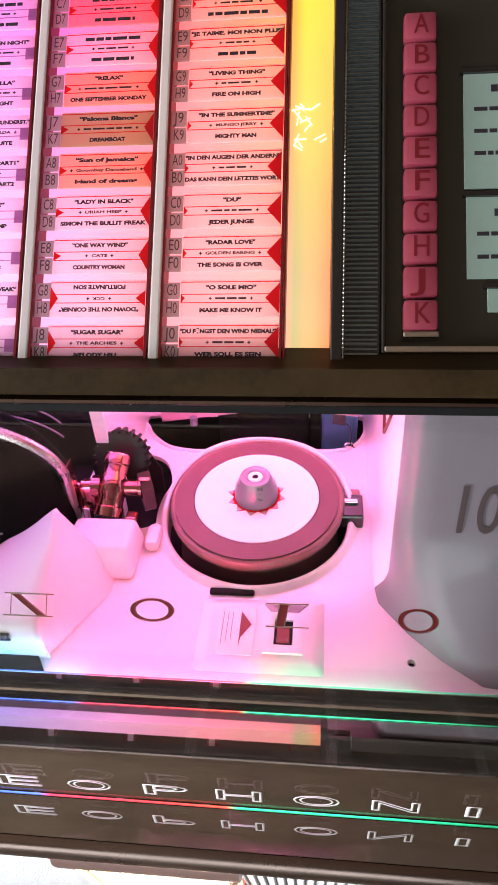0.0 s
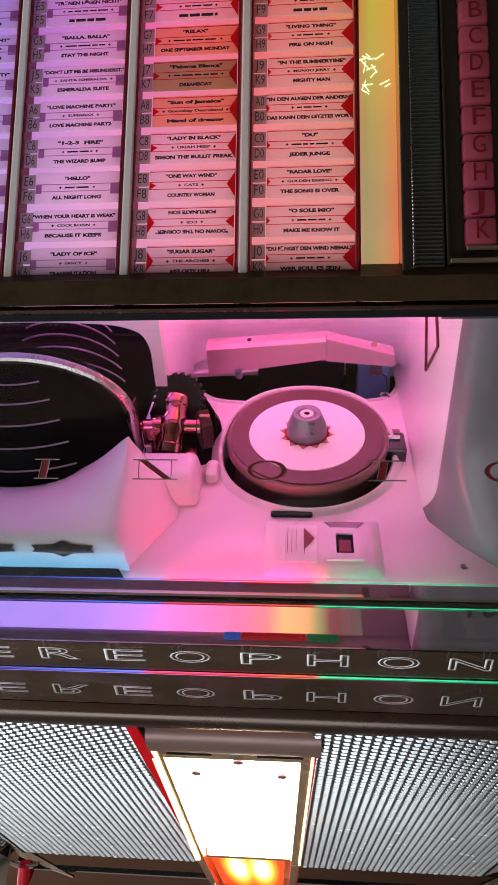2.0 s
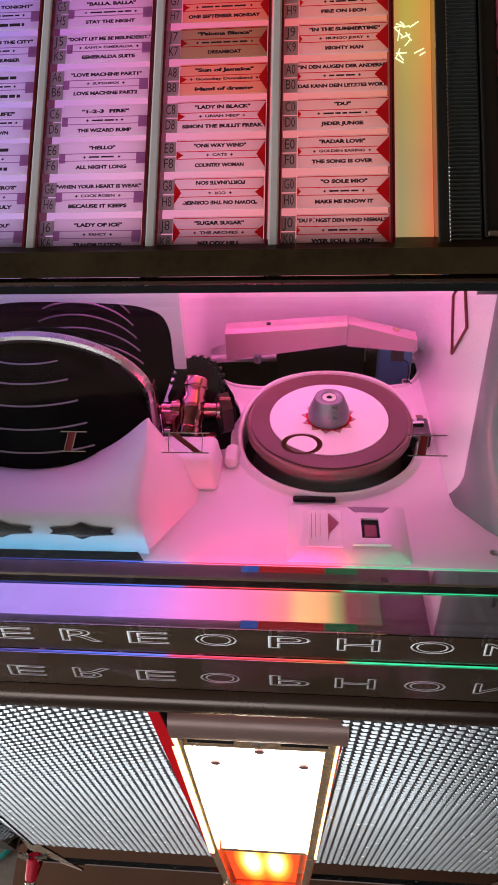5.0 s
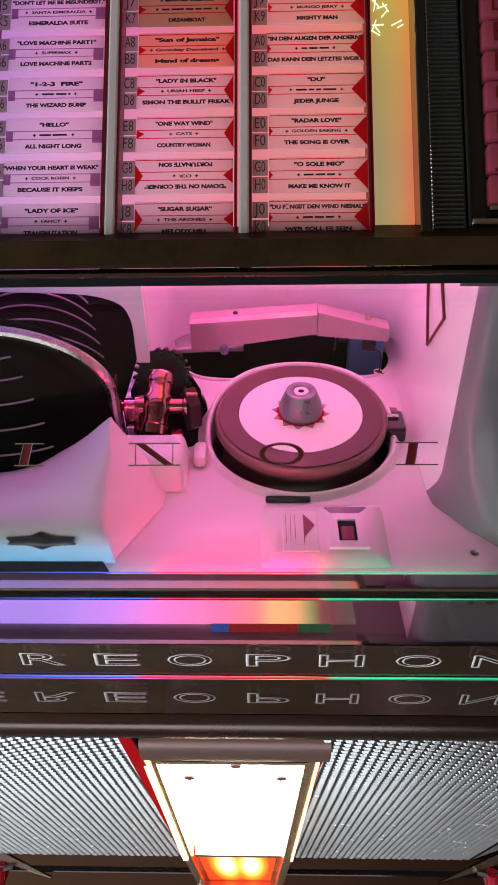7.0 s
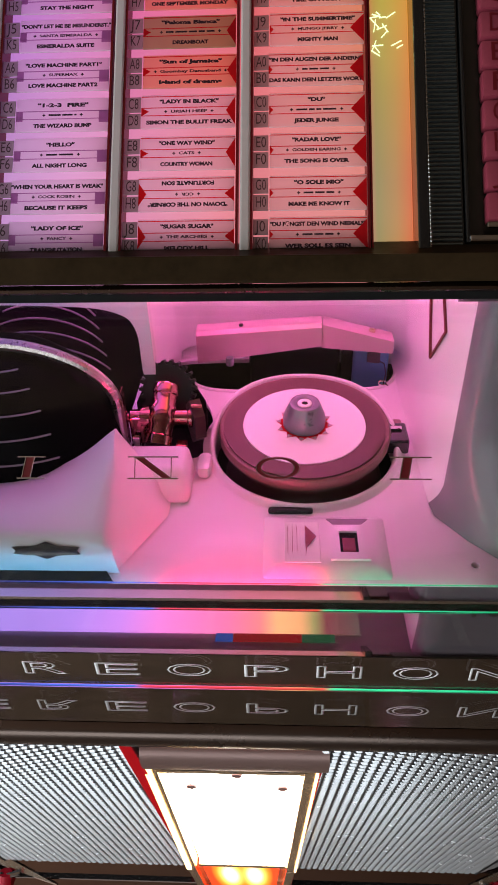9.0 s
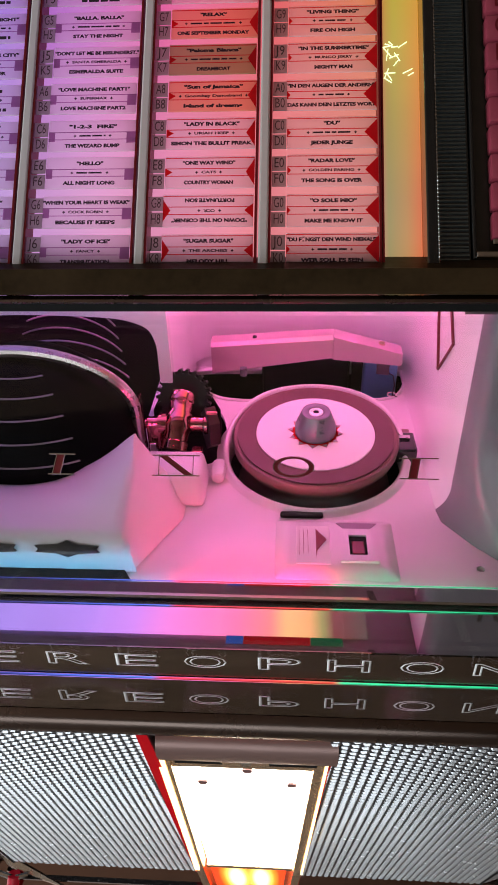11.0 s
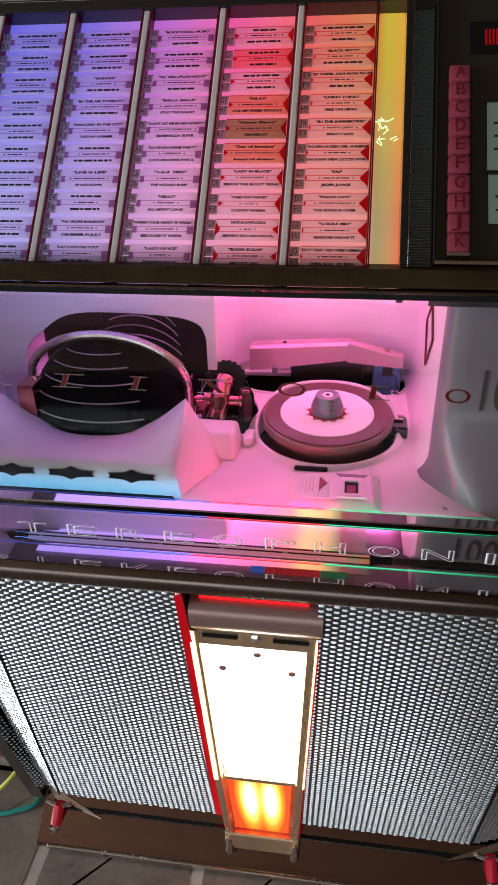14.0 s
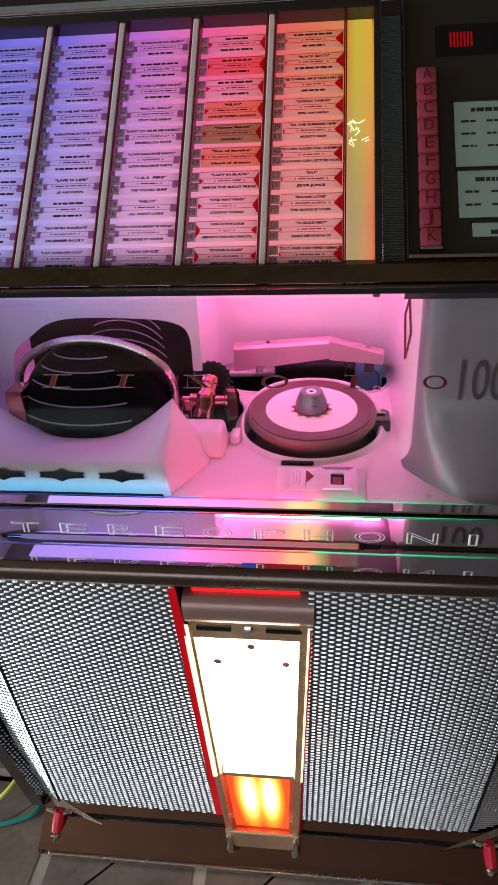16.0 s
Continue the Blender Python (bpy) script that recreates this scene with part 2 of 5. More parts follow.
# ---- more materials ----
def gel_material(name="lit_colour_film", lower=None, low=0.54, high=0.72):
    """Lit diffuser behind the title rack: coloured films from violet over red to yellow, paler towards the bottom."""
    m = bpy.data.materials.new(name)
    m.use_nodes = True
    nt = m.node_tree
    b = nt.nodes["Principled BSDF"]
    b.inputs["Base Color"].default_value = (0.16, 0.16, 0.16, 1)
    b.inputs["Roughness"].default_value = 0.4
    tc = nt.nodes.new("ShaderNodeTexCoord")
    sep = nt.nodes.new("ShaderNodeSeparateXYZ")
    nt.links.new(tc.outputs["Object"], sep.inputs[0])
    mx = nt.nodes.new("ShaderNodeMapRange")
    mx.inputs["From Min"].default_value, mx.inputs["From Max"].default_value = -0.32, 0.118
    nt.links.new(sep.outputs["X"], mx.inputs["Value"])
    ramps = []
    for stops in (
        ((0.0, (0.13, 0.13, 0.80)), (0.25, (0.22, 0.15, 0.82)), (0.46, (0.62, 0.13, 0.66)), (0.60, (0.95, 0.10, 0.38)), (0.74, (0.95, 0.10, 0.15)), (0.86, (0.80, 0.145, 0.055)), (0.93, (0.78, 0.22, 0.05)), (0.955, (0.66, 0.52, 0.03)), (1.0, (0.85, 0.40, 0.02))),
        lower or ((0.0, (0.34, 0.36, 0.92)), (0.25, (0.48, 0.36, 0.90)), (0.50, (0.86, 0.36, 0.70)), (0.74, (1.0, 0.27, 0.33)), (0.86, (0.90, 0.27, 0.27)), (0.928, (0.88, 0.27, 0.24)), (0.945, (0.40, 0.34, 0.15)), (0.972, (0.60, 0.31, 0.12)), (1.0, (0.88, 0.15, 0.05))),
    ):
        r = nt.nodes.new("ShaderNodeValToRGB")
        els = r.color_ramp.elements
        els[0].position, els[0].color = stops[0][0], (*stops[0][1], 1)
        els[1].position, els[1].color = stops[-1][0], (*stops[-1][1], 1)
        for p, c in stops[1:-1]:
            els.new(p).color = (*c, 1)
        nt.links.new(mx.outputs[0], r.inputs[0])
        ramps.append(r)
    mz = nt.nodes.new("ShaderNodeMapRange")
    mz.inputs["From Min"].default_value, mz.inputs["From Max"].default_value = 0.93, 1.06
    nt.links.new(sep.outputs["Z"], mz.inputs["Value"])
    mix = nt.nodes.new("ShaderNodeMix")
    mix.data_type = "RGBA"
    nt.links.new(mz.outputs[0], mix.inputs["Factor"])
    nt.links.new(ramps[1].outputs[0], mix.inputs["A"])
    nt.links.new(ramps[0].outputs[0], mix.inputs["B"])
    nt.links.new(mix.outputs["Result"], b.inputs["Emission Color"])
    ns = nt.nodes.new("ShaderNodeTexNoise")
    ns.inputs["Scale"].default_value = 14
    nt.links.new(tc.outputs["Object"], ns.inputs["Vector"])
    st = nt.nodes.new("ShaderNodeMapRange")
    st.inputs["To Min"].default_value, st.inputs["To Max"].default_value = low, high
    nt.links.new(ns.outputs["Fac"], st.inputs["Value"])
    nt.links.new(st.outputs[0], b.inputs["Emission Strength"])
    return m


def lens_material():
    """Amber lens glowing by itself: two bulbs' hot spots painted in, red at the rim."""
    m = bpy.data.materials.new("amber_lens")
    m.use_nodes = True
    nt = m.node_tree
    b = nt.nodes["Principled BSDF"]
    b.inputs["Base Color"].default_value, b.inputs["Roughness"].default_value = (0.7, 0.10, 0.01, 1), 0.25
    tc = nt.nodes.new("ShaderNodeTexCoord")
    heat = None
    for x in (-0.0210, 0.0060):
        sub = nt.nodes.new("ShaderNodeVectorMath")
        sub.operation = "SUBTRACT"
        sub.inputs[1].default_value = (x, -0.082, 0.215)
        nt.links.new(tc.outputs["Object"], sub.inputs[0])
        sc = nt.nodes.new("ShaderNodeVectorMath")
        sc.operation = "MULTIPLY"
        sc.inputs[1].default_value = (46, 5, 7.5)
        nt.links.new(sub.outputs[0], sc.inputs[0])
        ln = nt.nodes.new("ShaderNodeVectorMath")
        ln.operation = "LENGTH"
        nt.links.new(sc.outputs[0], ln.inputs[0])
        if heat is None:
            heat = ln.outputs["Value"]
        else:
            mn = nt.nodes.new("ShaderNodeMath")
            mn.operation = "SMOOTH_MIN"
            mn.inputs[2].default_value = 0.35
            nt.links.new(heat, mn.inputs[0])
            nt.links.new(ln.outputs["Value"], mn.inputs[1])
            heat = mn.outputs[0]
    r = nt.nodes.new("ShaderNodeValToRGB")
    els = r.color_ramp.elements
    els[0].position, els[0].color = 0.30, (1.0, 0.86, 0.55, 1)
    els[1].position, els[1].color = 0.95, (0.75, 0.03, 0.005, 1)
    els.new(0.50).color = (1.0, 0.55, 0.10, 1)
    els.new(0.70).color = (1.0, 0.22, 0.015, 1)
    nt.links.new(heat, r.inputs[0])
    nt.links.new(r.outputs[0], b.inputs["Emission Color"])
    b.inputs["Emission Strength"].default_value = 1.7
    return m


FILM = gel_material()
FLOORFILM = gel_material("floor_colour_film", ((0.0, (0.34, 0.24, 0.80)), (0.30, (0.46, 0.25, 0.92)), (0.42, (0.62, 0.25, 0.92)), (0.52, (0.95, 0.24, 0.78)), (0.68, (1.0, 0.20, 0.45)), (0.76, (1.0, 0.24, 0.26)), (0.80, (1.0, 0.50, 0.22)), (0.86, (0.85, 0.40, 0.16)), (0.89, (0.30, 0.30, 0.10)), (0.92, (0.16, 0.03, 0.03)), (1.0, (0.05, 0.06, 0.04))), 1.7, 2.1)
INK = material("printing_ink", (0.02, 0.012, 0.02), 0.7)
CODEINK = material("brown_code_ink", (0.10, 0.07, 0.07), 0.6, translucent=0.3)
REDINK = material("red_printing_ink", (0.80, 0.02, 0.035), 0.6, translucent=0.75)
MAUVE = material("mauve_printing_ink", (0.62, 0.36, 0.60), 0.6, translucent=0.85)
CODE = material("grey_code_tab", (0.62, 0.58, 0.58), 0.5, var=0.1, translucent=0.85)
ORANGEPAPER = material("orange_strip_paper", (0.96, 0.74, 0.58), 0.7, var=0.06, vscale=60, translucent=0.94)
OLIVEPAPER = material("tan_strip_paper", (0.66, 0.66, 0.46), 0.7, var=0.06, vscale=60, translucent=0.94)
REDPAPER = material("red_strip_paper", (1.0, 0.62, 0.62), 0.7, var=0.06, vscale=60, translucent=0.94)
DIVIDER = material("grey_rack_divider", (0.85, 0.80, 0.76), 0.4, 0.0, var=0.08, vscale=20, translucent=0.35)
REDRAIL = material("dark_red_rail", (0.22, 0.008, 0.012), 0.35, var=0.1, translucent=0.2)
BUTTON = material("pink_red_button", (0.32, 0.045, 0.075), 0.28, var=0.15, vscale=60, coat=0.4)
CARD = material("pale_green_card", (0.27, 0.36, 0.31), 0.6, var=0.06, vscale=30)
BARGREY = material("brown_lacquer_bar", (0.034, 0.020, 0.009), 0.40, 0.0, spec=0.06, var=0.5, rvar=0.12, vscale=24, bump=0.06, bscale=40)
LIPCHROME = material("grey_lip_chrome", (0.17, 0.125, 0.108), 0.26, 1.0, rvar=0.08, vscale=10)
BEDCHROME = material("mirror_bed", (0.54, 0.52, 0.51), 0.018, 1.0, rvar=0.012, vscale=12)
BRONZE = material("bronze_trim", (0.80, 0.60, 0.40), 0.26, 0.85, rvar=0.02, vscale=12)
CAPBROWN = material("taupe_cap_metal", (0.33, 0.205, 0.185), 0.34, 0.5, rvar=0.06, vscale=30)
MARKRED = material("dark_red_mark", (0.16, 0.006, 0.012), 0.4)
MARKWHITE = material("silver_mark_edge", (0.62, 0.60, 0.60), 0.22, 1.0, rvar=0.05)
LETTERWHITE = material("white_letter_outline", (0.92, 0.90, 0.90), 0.5)
BLUEBIT = material("light_blue_plastic", (0.12, 0.30, 0.50), 0.35, var=0.08)
GREYPANEL = material("grey_side_panel", (0.20, 0.175, 0.20), 0.36, var=0.08, vscale=12, coat=0.2)
REDGLOW = emitter("red_lit_strip", (1.0, 0.01, 0.015), 1.1)
REDLENS = material("red_lens", (0.40, 0.01, 0.03), 0.12, coat=0.5, emit=(1, 0.02, 0.05), strength=0.06)
DIM_RED = emitter("red_display", (1.0, 0.008, 0.015), 0.12)
CABLE = material("yellow_green_cable", (0.50, 0.52, 0.05), 0.45, var=0.1)
TEAL = material("teal_cable", (0.02, 0.30, 0.26), 0.45, var=0.1)
# chrome with mirrored red light put into its colour, also on the reddish flaps
REDTINT = material("red_tinted_metal", (0.50, 0.17, 0.18), 0.16, 0.95, rvar=0.08, vscale=40)


def text_mesh(name, words, size, mat, m, parent, width=None, outline=0.0, bold=0.0, sx=1.0, label=""):
    """Lettering in the built-in font, centred on m, as a mesh; width squeezes it to that length."""
    cu = bpy.data.curves.new(name, "FONT")
    cu.body, cu.size, cu.align_x, cu.align_y = words, size, "CENTER", "CENTER"
    cu.offset, cu.resolution_u = bold, 3
    if outline:
        cu.fill_mode, cu.bevel_depth, cu.bevel_resolution = "NONE", outline, 0
    ob = bpy.data.objects.new(name, cu)
    scene.collection.objects.link(ob)
    me = bpy.data.meshes.new_from_object(ob.evaluated_get(bpy.context.evaluated_depsgraph_get()))
    bpy.data.objects.remove(ob)
    xs = np.empty(len(me.vertices) * 3)
    me.vertices.foreach_get("co", xs)
    have = xs[0::3].max() - xs[0::3].min() if len(xs) else 1
    fac = sx if width is None else width / have
    me.transform(m @ Matrix.Diagonal((fac, 1, 1, 1)))
    me.materials.clear()
    me.materials.append(mat)
    out = new(name, me)
    out.parent = parent
    if label:
        tagged(out, label)
    return out


def holed(bm, outer, holes, z0, z1):
    """A level plate with openings right through it."""
    loops = []
    for z in (z0, z1):
        edges = []
        for ring in (outer, *holes):
            vs = [bm.verts.new((x, y, z)) for x, y in ring]
            loops.append(vs)
            edges += [bm.edges.new((vs[i], vs[(i + 1) % len(vs)])) for i in range(len(vs))]
        bmesh.ops.triangle_fill(bm, use_beauty=True, use_dissolve=False, edges=edges)
    n = len(holes) + 1
    for lo, hi in zip(loops[:n], loops[n:]):
        for i in range(len(lo)):
            j = (i + 1) % len(lo)
            bm.faces.new((lo[i], lo[j], hi[j], hi[i]))


def ring(cx, cy, rx, ry=None, n=48, a0=0.0, a1=2 * math.pi):
    ry = ry or rx
    return [(cx + rx * math.cos(a0 + (a1 - a0) * k / n), cy + ry * math.sin(a0 + (a1 - a0) * k / n)) for k in range(n)]


def smooth_ring(pts, n=8):
    """A closed soft curve through the corner points (Catmull-Rom)."""
    out = []
    for i in range(len(pts)):
        p0, p1, p2, p3 = (Vector(pts[(i + k) % len(pts)]) for k in (-1, 0, 1, 2))
        for s in range(n):
            t = s / n
            q = 0.5 * (2 * p1 + (p2 - p0) * t + (2 * p0 - 5 * p1 + 4 * p2 - p3) * t * t + (3 * p1 - p0 - 3 * p2 + p3) * t ** 3)
            out.append((q.x, q.y))
    return out


# ---- title rack ----
rack = part("title_rack_light", on_panel(made(box, -0.325, 0.1155, -0.03, 0.284, -0.024, -0.012)), FILM, juke, "lit colour film behind the title strips")
COLS, ROWP = [0.0876 - 0.08 * c for c in range(5)], 0.02723
for c in range(-1, 5):
    x1 = 0.0876 - 0.08 * c if c >= 0 else 0.0876 + 0.08
    if c >= 0:
        d = part("rack_divider", on_panel(made(box, x1 - 0.0785, x1 - 0.0722, -0.03, 0.278, -0.012, 0.0012, bevel=0.0012)), DIVIDER, juke)
        part("red_rail", on_panel(made(box, x1 - 0.0722, x1 - 0.0708, -0.03, 0.278, -0.012, 0.0004)), REDRAIL, d)
        part("red_rail", on_panel(made(box, x1 - 0.0012, x1 + 0.0002, -0.03, 0.278, -0.012, 0.0004)), REDRAIL, d)
part("rack_frame", on_panel(made(box, -0.335, 0.118, 0.278, 0.292, -0.03, 0.004, bevel=0.001)), BLACK, juke)
part("rack_trim", on_panel(made(box, -0.335, 0.118, 0.292, 0.2945, -0.01, 0.006, bevel=0.0006)), CHROME, juke, "thin chrome line above the rack")
part("rack_frame", on_panel(made(box, 0.1158, 0.1228, -0.03, 0.292, -0.03, 0.002, bevel=0.001)), BLACK, juke)
part("glow_edge", on_panel(made(box, 0.0884, 0.0895, -0.03, 0.278, -0.012, 0.0)), REDRAIL, juke)

ARTISTS = {(0, 2): "GOLDEN EARING", (0, 5): "MUNGO JERRY", (1, 0): "THE ARCHIES", (1, 1): "CCR", (1, 2): "CATS", (1, 3): "URIAH HEEP", (1, 4): "Goombay Danceband", (2, 0): "FANCY", (2, 1): "COCK ROBIN", (2, 4): "SUPERMAX", (2, 5): "SANTA ESMERALDA"}
TITLES = {
    (0, 0): ('"DU FÄNGST DEN WIND NIEMALS"', "WER SOLL ES SEIN"), (0, 1): ('"O SOLE MIO"', "MAKE ME KNOW IT"), (0, 2): ('"RADAR LOVE"', "THE SONG IS OVER"),
    (0, 3): ('"DU"', "JEDER JUNGE"), (0, 4): ('"IN DEN AUGEN DER ANDERN"', "DAS KANN DEIN LETZTES WORT"), (0, 5): ('"IN THE SUMMERTIME"', "MIGHTY MAN"),
    (0, 6): ('"LIVING THING"', "FIRE ON HIGH"), (0, 7): ('"JE TAIME, MOI NON PLUS"', ""), (0, 8): ('"BLACK BETTY"', ""),
    (1, 0): ('"SUGAR SUGAR"', "MELODY HILL"), (1, 1): ('"DOWN ON THE CORNER"', "FORTUNATE SON"), (1, 2): ('"ONE WAY WIND"', "COUNTRY WOMAN"),
    (1, 3): ('"LADY IN BLACK"', "SIMON THE BULLIT FREAK"), (1, 4): ('"Sun of Jamaica"', "Island of dreams"), (1, 5): ('"Paloma Blanca"', "DREAMBOAT"),
    (1, 6): ('"RELAX"', "ONE SEPTEMBER MONDAY"),
    (2, 0): ('"LADY OF ICE"', "TRANSMUTATION"), (2, 1): ('"WHEN YOUR HEART IS WEAK"', "BECAUSE IT KEEPS"), (2, 2): ('"HELLO"', "ALL NIGHT LONG"),
    (2, 3): ('"1-2-3  FIRE"', "THE WIZARD BUMP"), (2, 4): ('"LOVE MACHINE PART1"', "LOVE MACHINE PART2"), (2, 5): ('"DON\'T LET ME BE MISUNDERST."', "ESMERALDA SUITE"),
    (2, 6): ('"BALLA, BALLA"', "STAY THE NIGHT"), (2, 7): ('"TRÄNEN LÜGEN NICHT"', ""), (2, 9): ('"ROCK\'N ROLL MUSIC"', ""),
    (3, 0): ('"LAY LOVE ON YOU"', ""), (3, 1): ('"NO MORE BOLERO\'S"', "DECEMBER IN JULY"), (3, 3): ('"LIVE IS LIFE"', "UP AND DOWN"),
    (3, 5): ('"DANCING IN THE CITY"', "TAKE MY NUMBER"), (3, 6): ('"IN THE AIR TONIGHT"', ""), (3, 7): ('"SAILING"', ""),
}
PAIRS = ("JK", "GH", "EF", "CD", "AB")
TINTS = {(1, 4): (ORANGEPAPER, "orange"), (1, 6): (ORANGEPAPER, "orange"), (1, 5): (OLIVEPAPER, "tan"), (1, 8): (REDPAPER, "red")}


def bars(bm, x0, x1, v0, v1, w, rnd):
    """A row of short word-long bars, for print too small to read."""
    x = x0
    while x < x1 - 0.0008:
        e = min(x + rnd.uniform(0.003, 0.009), x1)
        box(bm, x, e, v0, v1, w, w + 0.0001)
        x = e + 0.0011


def title_strip(c, r):
    """One paper title strip: code tabs, paper, ruled lines, end marks and lettering."""
    rnd = random.Random(100 * c + r)
    x1, v = COLS[c] - 0.0014, r * ROWP + rnd.uniform(-0.0004, 0.0004)
    x0 = x1 - 0.0692
    turn = (c, r) == (1, 1)
    paper, word = TINTS.get((c, r), (PAPER, "white"))
    strip = tagged(new("title_strip"), f"{word} paper jukebox title strip in the lit rack" + (", inserted upside down" if turn else ""), "title strip", "title strips in the rack")
    strip.matrix_world = PANEL @ Matrix.Translation((0, v, 0))
    h = 0.0112
    skew = rnd.uniform(-0.0005, 0.0005)

    def put(nm, bm, mat, label=""):
        return part(nm, bm, mat, strip, label)

    px0, px1 = x0 + 0.0098 + skew, x1 - 0.0004 + skew
    put("paper", made(box, px0, px1, -h, h, -0.0022, -0.0016), paper)
    # code tabs
    for k, vv in ((0, 0.0049), (1, -0.0062)):
        tab = put("code_tab", made(box, x0 + 0.0002, x0 + 0.0094, vv - 0.0049, vv + 0.0049, -0.002, -0.0012), CODE)
        digit = (9 - 2 * c if r > 4 else (10 - 2 * c) % 10)
        text_mesh("code", PAIRS[r % 5][k] + str(digit), 0.0098, CODEINK, Matrix.Translation((x0 + 0.0048, vv, -0.0010)), strip, width=0.0062)
    # ruled lines and end marks
    ink = REDINK if c < 2 else MAUVE
    bm = bmesh.new()
    for vv in (0.0026, -0.0026, 0.0101):
        if vv < 0.01 or c < 2:
            box(bm, px0, px1, vv - 0.00022, vv + 0.00022, -0.0016, -0.0014)
            put("ruled_line", bm, ink)
            bm = bmesh.new()
    if c < 2:
        wide = 0.0085 if c == 0 else 0.0058
        big = 0.0095 if not (c == 1 and r < 2) else 0.005
        for a, b, hh in ((px1, px1 - wide, big), (px0, px0 + (0.0048 if c else 0.0024), 0.0075 if c == 1 and r < 2 else 0.0028)):
            vs = [bm.verts.new(q) for q in ((a, -hh, -0.0014), (a, hh, -0.0014), (b, 0.0002, -0.0014), (a, -hh, -0.0016), (a, hh, -0.0016), (b, 0.0002, -0.0016))]
            for f in ((0, 1, 2), (3, 5, 4), (0, 3, 4, 1), (1, 4, 5, 2), (2, 5, 3, 0)):
                bm.faces.new([vs[i] for i in f])
            put("end_mark", bm, ink)
            bm = bmesh.new()
    else:
        put("end_mark", made(box, px1 - 0.0062, px1, -0.0052, 0.0026, -0.0016, -0.0014), ink)
        put("end_mark", made(box, px0, px0 + 0.0042, -0.0040, 0.0026, -0.0016, -0.0014), ink)
    # print
    mid = (px0 + px1) / 2 + rnd.uniform(-0.001, 0.001)
    flip = Matrix.Rotation(math.pi, 4, "Z") if turn else Matrix.Identity(4)
    a, b = TITLES.get((c, r), ("", ""))
    for words, vv in ((a, 0.0066), (b, -0.0073)):
        vv = -vv if turn else vv
        if words:
            text_mesh("title_line", words, 0.0034, INK, Matrix.Translation((mid, vv, -0.00145)) @ flip, strip, width=min(0.0024 * len(words) + 0.0012, px1 - px0 - 0.001), bold=0.0002)
        else:
            n = rnd.uniform(0.011, 0.022)
            tagged(put("title_line", made(bars, mid - n, mid + n, vv - 0.0011, vv + 0.0011, -0.0015, rnd), INK), kind="stuff")
    n = rnd.uniform(0.007, 0.016)
    band = ARTISTS.get((c, r), "")
    if band:
        n = 0.0011 * len(band) + 0.0005
        text_mesh("artist_line", band, 0.0025, INK, Matrix.Translation((mid, 0.0, -0.00145)) @ flip, strip, width=2 * n, bold=0.0001)
    else:
        tagged(put("artist_line", made(bars, mid - n, mid + n, -0.0005, 0.0006, -0.0015, rnd), INK), kind="stuff")
    bm = bmesh.new()
    for s in (-1, 1):
        xx = mid + s * (n + 0.003)
        box(bm, xx - 0.0009, xx + 0.0009, -0.0003, 0.0003, -0.0015, -0.0014)
        box(bm, xx - 0.0003, xx + 0.0003, -0.0009, 0.0009, -0.0015, -0.0014)
    tagged(put("cross_marks", bm, INK), kind="stuff")


# ---- window bar and glass ----
part("middle_bar", made(prism, [(-0.020, 0.9050), (-0.0225, 0.9055), (-0.0285, 0.893), (-0.0285, 0.891), (-0.024, 0.889), (0.012, 0.889), (0.012, 0.9010)], -0.365, 0.365), BARGREY, juke, "brown-grey metal bar across the front")
part("bar_lip", made(prism, [(-0.024, 0.8888), (-0.0300, 0.8885), (-0.0310, 0.8870), (-0.0300, 0.8855), (-0.020, 0.8855)], -0.365, 0.365), LIPCHROME, juke)
part("bar_seal", made(prism, [(-0.020, 0.8854), (-0.0298, 0.8854), (-0.0302, 0.8805), (-0.020, 0.8805)], -0.365, 0.365), DARK, juke)
GL = [(-0.0300, 0.8800), (-0.070, 0.8710), (-0.110, 0.8600), (-0.1330, 0.8510), (-0.1430, 0.8440), (-0.1510, 0.8340), (-0.1560, 0.820), (-0.1590, 0.800), (-0.1610, 0.770), (-0.1620, 0.728)]
glass = part("window_glass", made(sheet, GL, 0.003, -0.362, 0.362), GLASS, juke, "bent clear window glass", smooth=True)
glass.visible_shadow = False
strip_glass = part("letter_strip", made(box, -0.362, 0.362, -0.1640, -0.1615, 0.6905, 0.7275), GLASS, juke, "clear strip with white outlined lettering")
strip_glass.visible_shadow = False
for k, ch in enumerate("STEREOPHONIC"):
    x = -0.2388 + 0.04385 * k - 0.002 * (k > 9)
    text_mesh("letter", ch, 0.0158, LETTERWHITE, Matrix.Translation((x, -0.1647, 0.7090)) @ Matrix.Rotation(radians(90), 4, "X"), strip_glass, width=0.0085 if ch == "I" else 0.0265, outline=0.00028)

# plain marks on the bend of the window glass
def oval(bm, rx, ry, thick, z0, z1, n=40):
    """A flat ring, heavier at its sides than at top and foot."""
    for k in range(n):
        a, b = 2 * math.pi * k / n, 2 * math.pi * (k + 1) / n
        f = lambda q, d: ((rx - d * thick) * math.cos(q), (ry - d * thick * 0.35) * math.sin(q))
        slab(bm, [f(a, 0), f(b, 0), f(b, 1), f(a, 1)], z0, z1)


